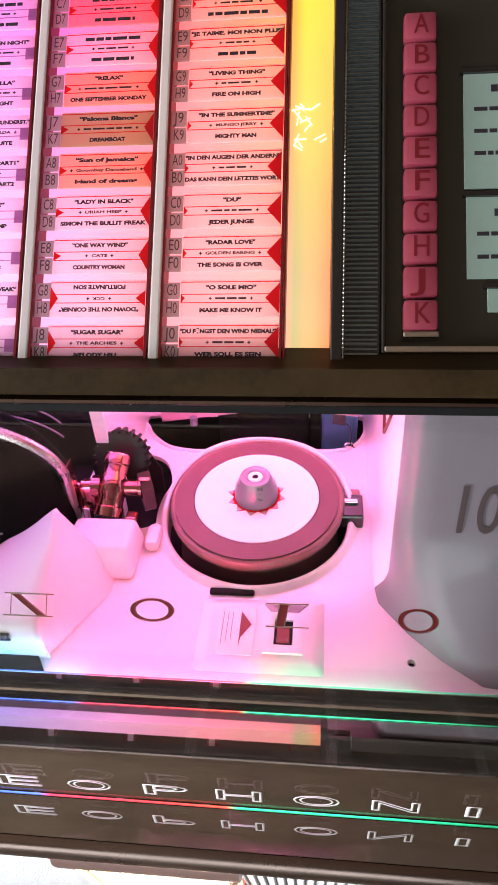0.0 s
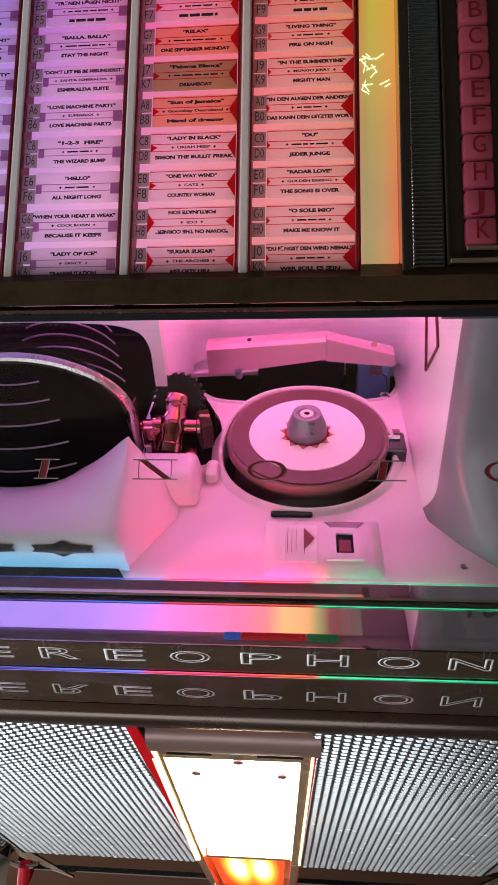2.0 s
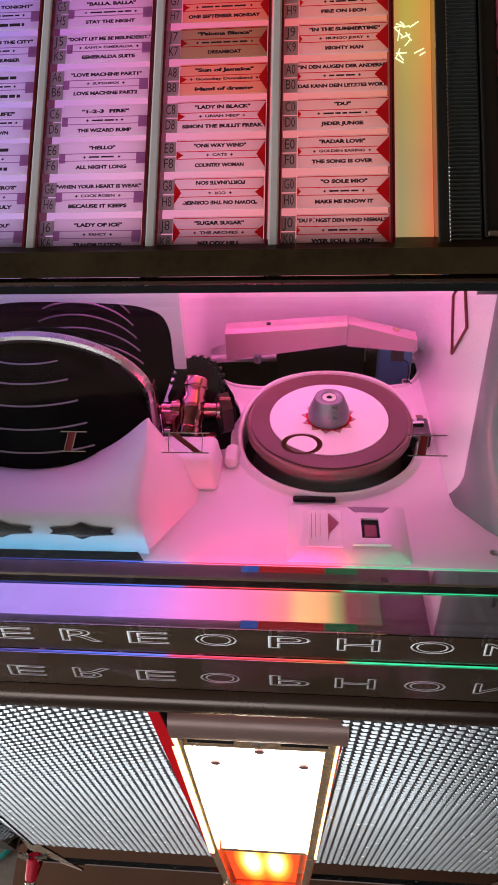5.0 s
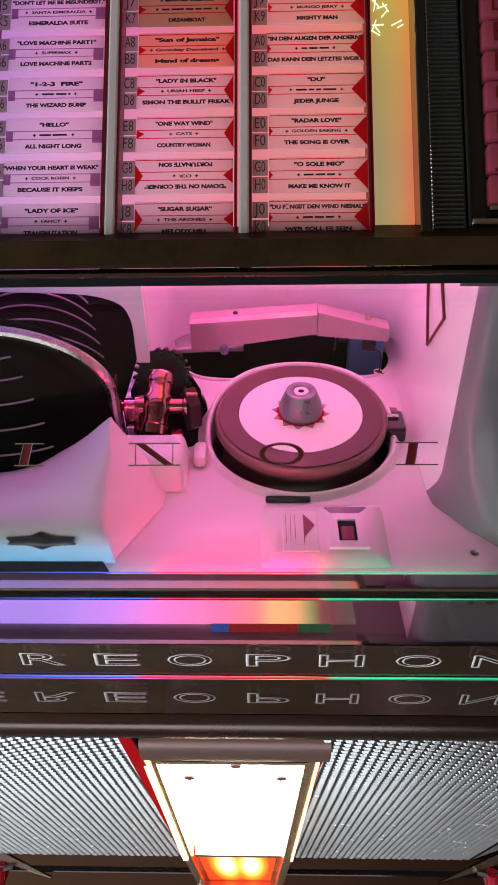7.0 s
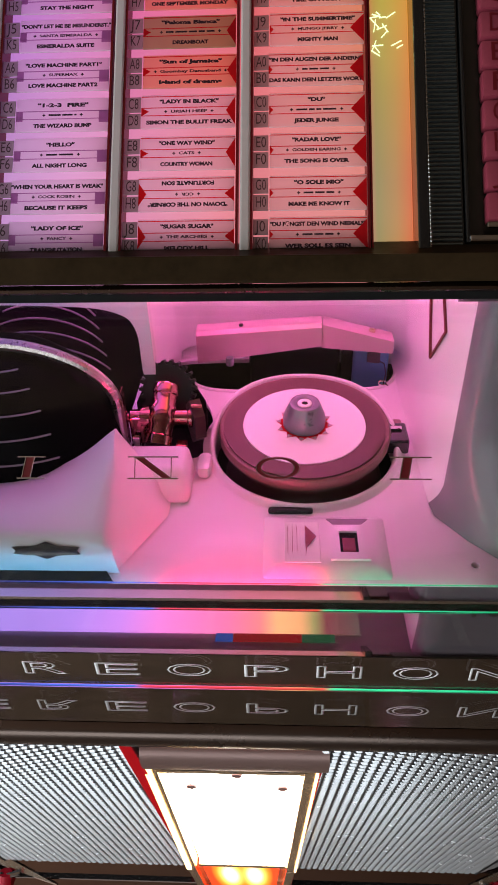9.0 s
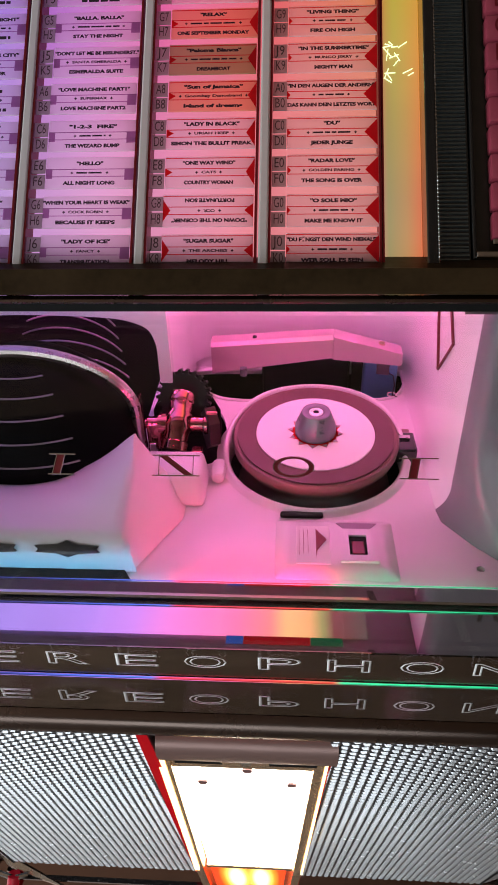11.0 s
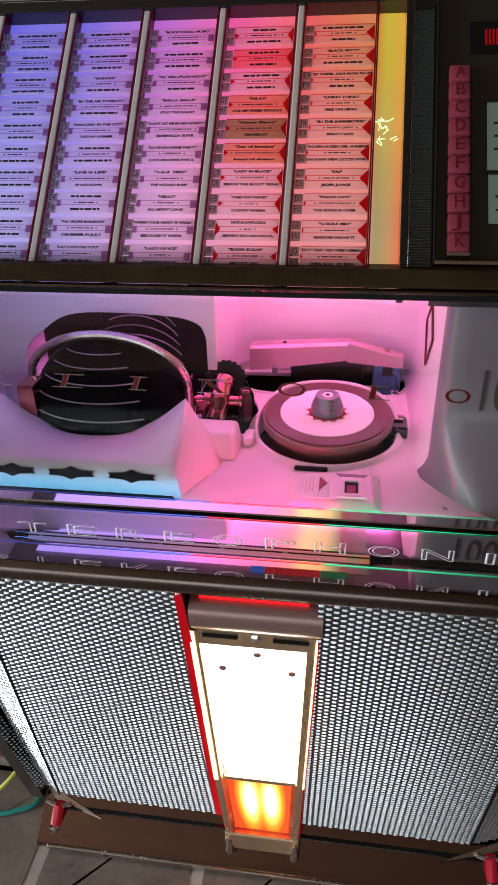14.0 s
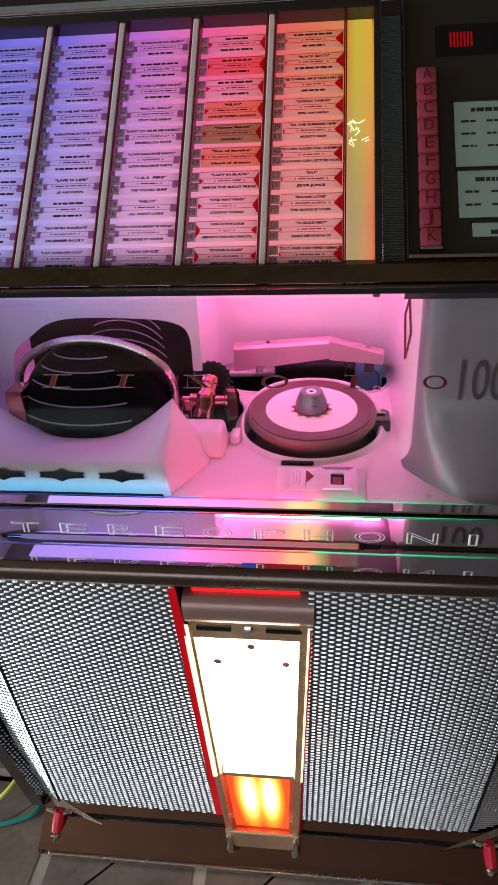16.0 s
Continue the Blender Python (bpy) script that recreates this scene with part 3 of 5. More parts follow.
for x, w, kind in ((-0.2080, 0.024, "bar"), (-0.1480, 0.025, "bar"), (-0.0900, 0.014, "bar"), (-0.0290, 0.025, "slant"), (0.0325, 0.021, "oval"), (0.0970, 0.020, "bar"), (0.1570, 0.018, "oval"), (0.2160, 0.018, "oval")):
    mm = Matrix.Translation((x, -0.1432, 0.8442)) @ Matrix.Rotation(radians(48), 4, "X")
    h, t = 0.0053, 0.0021
    bm, eb = bmesh.new(), bmesh.new()
    if kind == "oval":
        oval(bm, w / 2, h, 0.0022, 0.0, 0.0006)
        oval(eb, w / 2 + 0.0003, h + 0.0003, 0.0004, 0.0003, 0.0009)
        oval(eb, w / 2 - 0.0022, h - 0.0008, 0.0004, 0.0003, 0.0009)
    else:
        lean = 0.0072 if kind == "slant" else -0.0010
        c = 0.0 if kind == "slant" else -0.12 * w
        slab(bm, [(c - lean - t, h), (c - lean + t, h), (c + lean + t, -h), (c + lean - t, -h)], 0.0, 0.0006)
        for d in (-t, t):
            slab(eb, [(c - lean + d - 0.0002, h), (c - lean + d + 0.0002, h), (c + lean + d + 0.0002, -h), (c + lean + d - 0.0002, -h)], 0.0003, 0.0009)
        for sgn in (-1, 1):
            box(eb, -w / 2, w / 2, sgn * h - 0.0003, sgn * h + 0.0003, 0.0003, 0.0009)
            if kind == "slant":
                box(eb, sgn * w * 0.36 - 0.0002, sgn * w * 0.36 + 0.0002, -h, h, 0.0003, 0.0009)
    part("glass_mark", bm, MARKRED, glass, "dark red mark with fine silver edging").matrix_world = mm
    part("edging", eb, MARKWHITE, glass).matrix_world = mm

# ---- playing deck ----
TX, TY = 0.0555, 0.098
well = smooth_ring([(-0.066, 0.262), (-0.074, 0.235), (-0.050, 0.205), (-0.020, 0.196), (0.020, 0.196), (0.06, 0.198), (0.105, 0.198), (0.142, 0.205), (0.158, 0.235), (0.150, 0.262)], 6)
gearhole = smooth_ring([(-0.104, 0.088), (-0.070, 0.080), (-0.037, 0.088), (-0.031, 0.135), (-0.044, 0.178), (-0.075, 0.190), (-0.104, 0.180)], 5)
maghole = [(-0.325, 0.036), (-0.116, 0.036), (-0.116, 0.272), (-0.34, 0.272), (-0.34, 0.11)]
holes = [well, gearhole, maghole, ring(TX, TY, 0.0815, n=64), ring(-0.0165, 0.049, 0.003, n=12), ring(0.1790, -0.047, 0.0032, n=12)]
deck = part("deck_plate", made(holed, [(-0.362, -0.077), (0.362, -0.077), (0.362, 0.275), (-0.362, 0.275)], holes, 0.670, 0.675), WHITE, juke, "white moulded deck under the window")
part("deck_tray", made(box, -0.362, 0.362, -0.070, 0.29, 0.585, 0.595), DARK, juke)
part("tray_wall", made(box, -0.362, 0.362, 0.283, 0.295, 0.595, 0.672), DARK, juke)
rim = bmesh.new()
tube(rim, [(*p, 0.6752) for p in well + well[:1]], 0.0022, 8)
part("well_rim", rim, WHITE, deck, smooth=True)
# collar moulded round the platter: low in front, rising behind it
bm = bmesh.new()
cols = []
for k in range(96):
    a = 2 * math.pi * k / 96
    q = min(max((math.sin(a) + 0.45) / 1.40, 0.0), 1.0)
    rise = 0.0025 + 0.0240 * q * q * (3 - 2 * q)
    line = [(0.0812, 0.660), (0.0812, 0.6752 + rise), (0.0822, 0.6772 + rise), (0.0838, 0.6780 + rise), (0.0856, 0.6772 + rise), (0.0870 + 0.10 * rise, 0.6752 + 0.72 * rise), (0.0880 + 0.28 * rise, 0.6748 + 0.22 * rise), (0.0900 + 0.42 * rise, 0.6740)]
    cols.append([bm.verts.new((TX + r * math.cos(a), TY + r * math.sin(a), z)) for r, z in line])
for a, b in zip(cols, cols[1:] + cols[:1]):
    for k in range(7):
        bm.faces.new((a[k], b[k], b[k + 1], a[k + 1]))
part("platter_collar", bm, WHITE, deck, smooth=True, crease=70)

# the slot's inner shade, set on the rim as a black bar
part("front_slot", made(box, 0.0240, 0.0605, 0.0075, 0.0135, 0.6745, 0.6788, bevel=0.0018), DARK, deck, "dark bar for the shaded slot in the rim before the platter", smooth=True)


def frustum(bm, base, top, z0, z1, bevel=0.0):
    """A raised pad: a level rectangle (x0, x1, y0, y1) tapering to a smaller one."""
    lo, hi = ([bm.verts.new((x, y, z)) for x, y in ((q[0], q[2]), (q[1], q[2]), (q[1], q[3]), (q[0], q[3]))] for q, z in ((base, z0), (top, z1)))
    fs = [bm.faces.new(hi), bm.faces.new(lo[::-1])] + [bm.faces.new((lo[k], lo[(k + 1) % 4], hi[(k + 1) % 4], hi[k])) for k in range(4)]
    if bevel:
        bmesh.ops.bevel(bm, geom=list({e for f in fs for e in f.edges}), offset=bevel, segments=3, profile=0.5, affect="EDGES", clamp_overlap=True)


# raised switch plinth with arrow card and finger window
part("plinth", made(frustum, (0.019, 0.118, -0.064, 0.006), (0.030, 0.108, -0.054, -0.004), 0.6745, 0.6815, 0.003), WHITE, deck, smooth=True)
part("arrow_card", made(box, 0.0372, 0.0640, -0.0520, -0.0090, 0.6812, 0.6820, bevel=0.0003), CREAM, deck, "cream card with a dark red arrow")
bm = bmesh.new()
slab(bm, [(0.0530, -0.0460), (0.0540, -0.0370), (0.0615, -0.0250), (0.0530, -0.0130)], 0.6821, 0.6825)
part("arrow", bm, REDRAIL, deck)
for x in (0.0395, 0.0430, 0.0465):
    part("card_line", made(box, x, x + 0.0003, -0.0430 + 0.4 * (x - 0.0395), -0.0140, 0.6821, 0.6823), REDRAIL, deck)
part("finger_recess", made(holed, [(0.0715, -0.0500), (0.1010, -0.0500), (0.0965, -0.0135), (0.0755, -0.0135)], [[(0.0790, -0.0430), (0.0930, -0.0430), (0.0930, -0.0205), (0.0790, -0.0205)]], 0.6808, 0.6838), WHITE, deck)
# shading over the finger window, laid on as a grey patch
bm = bmesh.new()
slab(bm, [(0.0700, -0.0050), (0.1030, -0.0050), (0.0950, -0.0132), (0.0770, -0.0132)], 0.6812, 0.6822)
part("recess_hood", bm, GREYPANEL, deck)
part("recess_floor", made(box, 0.0790, 0.0930, -0.0430, -0.0205, 0.6812, 0.6818), DARK, deck)
part("switch_button", made(box, 0.0812, 0.0908, -0.0410, -0.0270, 0.6818, 0.6830, bevel=0.0005), REDRAIL, deck, "small brown switch button")

# ---- turntable ----
tt = part("turntable", made(lathe, [(0.0, 0.640), (0.0740, 0.640), (0.0660, 0.672), (0.0690, 0.680), (0.0745, 0.6865), (0.0772, 0.6905), (0.0778, 0.6965), (0.0765, 0.6990), (0.0748, 0.6997), (0.0735, 0.6990), (0.0, 0.6990)], TX, TY, 96), material("platter_side", (0.22, 0.12, 0.11), 0.4, 0.3, var=0.06), juke, "record turntable with brown mat", smooth=True)
part("mat", made(lathe, [(0.0555, 0.6990), (0.0730, 0.6990), (0.0728, 0.7002), (0.0560, 0.7002), (0.0555, 0.6990)], TX, TY, 96), BROWN, tt, "brown outer mat ring", smooth=True)
part("label_disc", made(lathe, [(0.0, 0.7004), (0.0552, 0.7004), (0.0552, 0.6992)], TX, TY, 96), CREAM, tt, "white centre disc", smooth=True)
star = []
for k in range(24):
    rr = 0.0255 if k % 2 else 0.0200
    star.append((TX + rr * math.cos(math.pi * k / 12 + 0.13), TY + rr * math.sin(math.pi * k / 12 + 0.13)))
part("star_cutout", made(slab, star, 0.7004, 0.7007), REDINK, tt, "red toothed star round the spindle")
tips = bmesh.new()
for k in range(12):
    a = math.pi * (2 * k + 1) / 12 + 0.13
    slab(tips, [(TX + r * math.cos(a + d), TY + r * math.sin(a + d)) for r, d in ((0.0262, 0), (0.0215, 0.12), (0.0215, -0.12))], 0.7008, 0.7011)
part("star_tips", tips, material("grey_star_tips", (0.45, 0.38, 0.38), 0.4, 0.4), tt)
part("spindle", made(lathe, [(0.0190, 0.7004), (0.0192, 0.7060), (0.0180, 0.7120), (0.0150, 0.7190), (0.0138, 0.7225), (0.0132, 0.7238), (0.0118, 0.7244), (0.0086, 0.7240), (0.0070, 0.7228), (0.0, 0.7226)], TX, TY, 40), RUBBER, tt, "grey domed metal spindle", smooth=True)
part("spindle_pin", made(lathe, [(0.0066, 0.7227), (0.0062, 0.7236), (0.0030, 0.7238), (0.0028, 0.7230)], TX, TY, 20), CREAM, tt, smooth=True)
part("spindle_bore", made(lathe, [(0.0029, 0.7230), (0, 0.7230)], TX, TY, 16), DARK, tt)
# the platter leans a little towards the viewer
lean = Matrix.Translation((TX, TY + 0.003, 0.699)) @ Matrix.Rotation(radians(3.0), 4, "X") @ Matrix.Translation((-TX, -TY, -0.699))
for o in (tt, *tt.children):
    o.data.transform(lean)
# guide block at the platter's right
gb = part("platter_guide", made(box, 0.1290, 0.1500, 0.088, 0.118, 0.6752, 0.6900, bevel=0.002), BLACK, juke, "black guide block with chrome clip")
part("clip", made(box, 0.1310, 0.1450, 0.104, 0.109, 0.6900, 0.6925, bevel=0.0008), CHROME, gb)
part("clip", made(box, 0.1275, 0.1480, 0.118, 0.130, 0.6755, 0.6860, bevel=0.002), CAPBROWN, gb)

# ---- tone arm ----
arm = tagged(part("tone_arm", made(prism, [(0, 0)] * 0 + [(0.212, 0.700), (0.212, 0.731), (0.216, 0.7345), (0.232, 0.7345), (0.236, 0.731), (0.236, 0.700)], -0.052, 0.076), material("pink_white_arm", (0.62, 0.38, 0.46), 0.30, 0.35, var=0.06), juke, smooth=True), "angular pale tone arm beam")
me = arm.data
for vtx in me.vertices:  # rising beam: taller at its left end
    f = (vtx.co.x + 0.052) / 0.128
    vtx.co.z += 0.009 * f + (0.010 * f if vtx.co.z < 0.715 else 0)
fore = part("arm_head", made(prism, [(0.214, 0.716), (0.214, 0.7420), (0.218, 0.7435), (0.232, 0.7435), (0.236, 0.741), (0.236, 0.716)], 0.0765, 0.148), arm.data.materials[0], arm, smooth=True)
for vtx in fore.data.vertices:
    f = (vtx.co.x - 0.0765) / 0.0715
    vtx.co.z -= 0.0165 * f if vtx.co.z > 0.73 else 0.004 * f
    vtx.co.y -= 0.006 * f
for x, y, z, r in ((-0.006, 0.222, 0.7380, 0.0024), (0.127, 0.219, 0.7325, 0.0034)):
    part("screw", made(lathe, [(r, z - 0.002), (r, z + 0.0012), (r * 0.4, z + 0.0012), (r * 0.35, z + 0.0004), (0, z + 0.0004)], x, y, 16), BRONZE if r > 0.003 else INK, arm)
part("pivot_stud", made(lathe, [(0.004, 0.700), (0.004, 0.7085), (0, 0.7090)], -0.018, 0.2085, 16), RUBBER, arm)
bm = bmesh.new()
slab(bm, [(0.123, 0.212), (0.136, 0.209), (0.134, 0.222), (0.124, 0.224)], 0.700, 0.7170)
part("cartridge", bm, BLACK, arm, "black pickup cartridge")
bm = bmesh.new()
tube(bm, [(0.134, 0.212, 0.703), (0.141, 0.208, 0.700), (0.1425, 0.205, 0.690), (0.141, 0.203, 0.680), (0.146, 0.202, 0.678)], 0.0007, 6)
part("pickup_wire", bm, INK, arm)
bm = bmesh.new()
tube(bm, [(0.140 + 0.004 * math.cos(a), 0.204, 0.680 + 0.0025 * math.sin(a)) for a in [k * 0.5 for k in range(14)]], 0.0009, 6)
part("wire_loop", bm, CHROME, arm)
mo = part("motor_cover", made(box, 0.000, 0.0985, 0.246, 0.268, 0.600, 0.716, bevel=0.002), material("glossy_black_cover", (0.02, 0.022, 0.026), 0.1, coat=0.5), juke, "glossy black cover behind the turntable")
part("cover_block", made(box, 0.1000, 0.1120, 0.240, 0.266, 0.600, 0.712, bevel=0.001), BLACK, mo)
part("blue_bracket", made(box, 0.1125, 0.1500, 0.236, 0.262, 0.600, 0.713, bevel=0.003), BLUEBIT, juke, "light blue bracket beside the tone arm")

# ---- back walls of the window bay ----
part("bay_wall", made(box, -0.078, 0.362, 0.272, 0.284, 0.672, 0.905, bevel=0.001), WHITE, juke)
part("bay_return", made(box, -0.086, -0.078, 0.128, 0.284, 0.672, 0.905, bevel=0.003), WHITE, juke)
for cx, corner, a0 in ((-0.048, -0.078, 180), (0.132, 0.166, 90)):
    bm = bmesh.new()
    r = abs(corner - cx)
    slab(bm, [(cx + r * math.cos(radians(a0 - 7.5 * k)), 0.272 - r + r * math.sin(radians(a0 - 7.5 * k))) for k in range(13)] + [(corner, 0.2719)], 0.690, 0.900)
    part("bay_fillet", bm, WHITE, juke, smooth=True, crease=50)
cav = smooth_ring([(-0.325, 0.612), (-0.322, 0.745), (-0.290, 0.785), (-0.245, 0.806), (-0.150, 0.806), (-0.108, 0.800), (-0.0925, 0.785), (-0.0905, 0.745), (-0.092, 0.612), (-0.20, 0.610)], 6)
bm = made(holed, [(-0.362, 0.600), (-0.079, 0.600), (-0.079, 0.905), (-0.362, 0.905)], [cav], -0.006, 0.006)
bm.transform(Matrix.Translation((0, 0.130, 0)) @ Matrix.Rotation(radians(90), 4, "X"))
part("magazine_wall", bm, WHITE, juke, "white wall with black record opening")
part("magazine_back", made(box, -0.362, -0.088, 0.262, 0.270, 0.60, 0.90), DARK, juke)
part("bay_pin", made(lathe, [(0.004, 0.0), (0.003, 0.006), (0, 0.007)], 0, 0, 12), BRONZE, juke).matrix_world = Matrix.Translation((-0.236, 0.124, 0.838)) @ Matrix.Rotation(radians(90), 4, "X")
# ceiling of the bay, above the tubes
part("bay_ceiling", made(prism, [(0.016, 0.897), (0.016, 0.901), (0.28, 0.909), (0.28, 0.905)], -0.362, 0.362), material("grey_bay_ceiling", (0.22, 0.21, 0.21), 0.5, var=0.1), juke)
part("light_box_floor", made(prism, [(0.042, 0.8930), (0.042, 0.8950), (0.190, 0.8990), (0.190, 0.8970)], -0.325, 0.117), FLOORFILM, juke, "lit colour film under the title rack")
for x0, x1, word, cl, st in ((-0.0330, -0.0150, "blue", (0.06, 0.22, 1.0), 0.35), (-0.0145, 0.0560, "red", (1.0, 0.03, 0.04), 0.22), (0.0565, 0.0900, "green", (0.05, 0.7, 0.25), 0.10)):
    part("colour_window", made(box, x0, x1, 0.0300, 0.0412, 0.8925, 0.8940), emitter(word + "_colour_window", cl, st), juke, f"{word} lit window under the title rack")
part("bay_side", made(box, -0.3645, -0.3600, -0.155, 0.28, 0.676, 0.896), WHITE, juke)

# ---- record magazine ----
MC = Vector((-0.2000, 0.082, 0.690))
MR = Vector((0.098, 0.072, 0.108))


def dome(bm):
    rings = []
    for i in range(13):
        el = math.pi / 2 * i / 12
        n = 40
        rings.append([bm.verts.new(MC + Vector((MR.x * math.cos(el) * math.cos(2 * math.pi * k / n), MR.y * math.cos(el) * math.sin(2 * math.pi * k / n), MR.z * math.sin(el)))) for k in range(n)] if i < 12 else [bm.verts.new(MC + Vector((0, 0, MR.z)))])
    for a, b in zip(rings, rings[1:]):
        for k in range(40):
            q = list(dict.fromkeys([a[k], a[(k + 1) % 40], b[(k + 1) % len(b)], b[k % len(b)]]))
            bm.faces.new(q)


mag = part("record_magazine", made(dome), material("magazine_black", (0.003, 0.003, 0.0035), 0.35, rvar=0.05, spec=0.02), juke, "black record magazine with chrome hoop", smooth=True)
for el in (0.08, 0.28, 0.48, 0.68, 0.88, 1.08):
    bm = bmesh.new()
    tube(bm, [MC + 1.004 * Vector((MR.x * math.cos(el) * math.cos(a), MR.y * math.cos(el) * math.sin(a), MR.z * math.sin(el))) for a in [radians(212 + 5.5 * k) for k in range(18)]], 0.0008, 6)
    part("record_edge", bm, material("record_edge_grey", (0.34, 0.29, 0.31), 0.35, 0.3) if el < 0.1 else bpy.data.materials["record_edge_grey"], mag, smooth=True)
for k in range(5):
    bm = bmesh.new()
    tube(bm, [(MC.x + 0.012 + (0.078 - 0.005 * k) * math.cos(a), 0.126 + 0.010 * k, 0.718 + 0.0085 * k + 0.050 * math.sin(a)) for a in [radians(30 + 6 * j) for j in range(16)]], 0.0009, 6)
    part("record_edge", bm, bpy.data.materials["record_edge_grey"], mag)
hoop = bmesh.new()
arc = [(-0.2000 - 0.0945 * math.cos(a), 0.078 - 0.012 * math.sin(a), 0.738 + 0.064 * math.sin(a)) for a in [radians(6 * k) for k in range(31)]]
tube(hoop, [(-0.2945, 0.078, 0.690)] + arc + [(-0.1055, 0.078, 0.690)], 0.0050, 10)
part("hoop", hoop, material("dull_chrome_hoop", (0.55, 0.48, 0.46), 0.3, 1.0, rvar=0.1, vscale=40), mag, "worn chrome hoop", smooth=True)
part("red_flap", made(box, -0.292, -0.272, 0.030, 0.060, 0.700, 0.752, bevel=0.002), REDTINT, mag)
part("red_flap", made(box, -0.1040, -0.1015, 0.076, 0.090, 0.690, 0.748, bevel=0.0008), REDTINT, mag)

# ---- white cover in front of the magazine ----
cover = bmesh.new()
NX = 30
rows = []
for i in range(NX + 1):
    x = -0.352 + (0.352 - 0.096) * i / NX
    s = abs((x + 0.205) / 0.108)
    top = 0.698 + 0.050 * min(s, 1.0) ** 2.2 - 0.030 * max(s - 1.0, 0)
    rows.append([(x, -0.058, 0.6752), (x, -0.0585, 0.690), (x, -0.055, 0.7065), (x, -0.048, 0.7105), (x, 0.005, 0.7125 + 0.4 * (top - 0.7125)), (x, 0.026, top), (x, 0.032, top - 0.004), (x, 0.033, 0.6752)])
grow = [[(-0.096 + 0.010 * (0.7480 - z) / 0.07, y, z - 0.003) for _, y, z in rows[-1]], [(-0.090 + 0.032 * min(max((y + 0.058) / 0.063, 0), 1), y, 0.6752) for _, y, z in rows[-1]]]
grid = [[cover.verts.new(p) for p in r] for r in rows + grow[:1]]
for a, b in zip(grid, grid[1:]):
    for k in range(7):
        cover.faces.new((a[k], a[k + 1], b[k + 1], b[k]))
base = [cover.verts.new((x, y, z)) for x, y, z in grow[1]]
for k in range(7):
    cover.faces.new((grid[-1][k], grid[-1][k + 1], base[k + 1], base[k]))
cv = part("magazine_cover", cover, WHITE, juke, "white moulded cover with diamond slots", smooth=True, crease=75)
for k in range(4):
    x = -0.1370 - 0.0645 * k
    bm = bmesh.new()
    pts = [(-0.0200, 0.0022), (-0.0065, 0.0030), (0, 0.0058), (0.0065, 0.0030), (0.0200, 0.0022), (0.0180, 0.0), (0.0200, -0.0022), (0.0065, -0.0030), (0.0, -0.0055), (-0.0065, -0.0030), (-0.0200, -0.0022), (-0.0180, 0.0)]
    slab(bm, [(x + 1.25 * a, 1.3 * b) for a, b in pts], 0, 0.0012)
    bm.transform(Matrix.Translation((0, -0.0578, 0.6985)) @ Matrix.Rotation(radians(78), 4, "X"))
    part("diamond_slot", bm, BLACK, cv, "dark diamond-shaped slot")
# shadow of the overhanging cover, laid on the deck as a dark sheet
part("cover_gap", made(slab, [(-0.360, -0.0768), (-0.0830, -0.0768), (-0.0960, -0.0575), (-0.360, -0.0575)], 0.6745, 0.6772), DARK, cv, "dark sheet for the shadow under the cover's front edge")
part("bearing_cap", made(frustum, (-0.1000, -0.0405, 0.0180, 0.0700), (-0.0990, -0.0450, 0.0300, 0.0660), 0.6740, 0.7040, 0.006), WHITE, juke, "white cap beside the gear", smooth=True, crease=60)
part("bearing_cap", made(box, -0.0395, -0.0265, 0.052, 0.078, 0.6740, 0.6870, bevel=0.005), WHITE, juke, smooth=True)

# ---- transfer gear ----
GX, GY, GZ = -0.0690, 0.124, 0.7240
bm = bmesh.new()
teeth = []
for k in range(22):
    for da, rr in ((-0.085, 0.0222), (-0.050, 0.0262), (0.050, 0.0262), (0.085, 0.0222)):
        a = 2 * math.pi * k / 22 + da
        teeth.append((rr * math.cos(a), rr * math.sin(a)))
slab(bm, teeth, -0.007, 0.006)
bm.transform(Matrix.Translation((GX, GY, GZ)) @ Matrix.Rotation(radians(66), 4, "X"))
gear = part("transfer_gear", bm, material("dark_gear", (0.010, 0.006, 0.007), 0.40, 0.0, rvar=0.1, spec=0.25), juke, "dark toothed gear with a chrome casting tinted by red light")


# shade of the opening behind the gear, put there as a dark plate
bm = bmesh.new()
slab(bm, ring(0, 0, 0.0232, n=32, a0=0.0, a1=math.pi) + [(-0.0232, 0.0), (-0.0330, -0.020), (-0.0330, -0.050), (0.0330, -0.050), (0.0330, -0.020), (0.0232, 0.0)], -0.001, 0.001)
bm.transform(Matrix.Translation((GX, GY + 0.0075, GZ)) @ Matrix.Rotation(radians(90), 4, "X"))
part("gear_recess", bm, DARK, juke, "dark plate for the shaded opening behind the gear")


def turned(profile, a, b, seg=28):
    """A turned piece of (radius, share of the length) laid from point a to point b."""
    a, b = Vector(a), Vector(b)
    q = made(lathe, [(r, f * (b - a).length) for r, f in profile], 0, 0, seg)
    q.transform(Matrix.Translation(a) @ (b - a).to_track_quat("Z", "Y").to_matrix().to_4x4())
    return q


P0, P1 = (GX + 0.0010, 0.1150, 0.7340), (GX - 0.0060, 0.0740, 0.6945)
part("post", turned([(0.0, 0.0), (0.0107, 0.0), (0.0122, 0.04), (0.0122, 0.16), (0.0112, 0.18), (0.0112, 0.34), (0.0134, 0.40), (0.0134, 0.62), (0.0115, 0.68), (0.0115, 0.82), (0.0127, 0.84), (0.0127, 0.98), (0.0, 0.98)], P0, P1), REDTINT, gear, smooth=True)
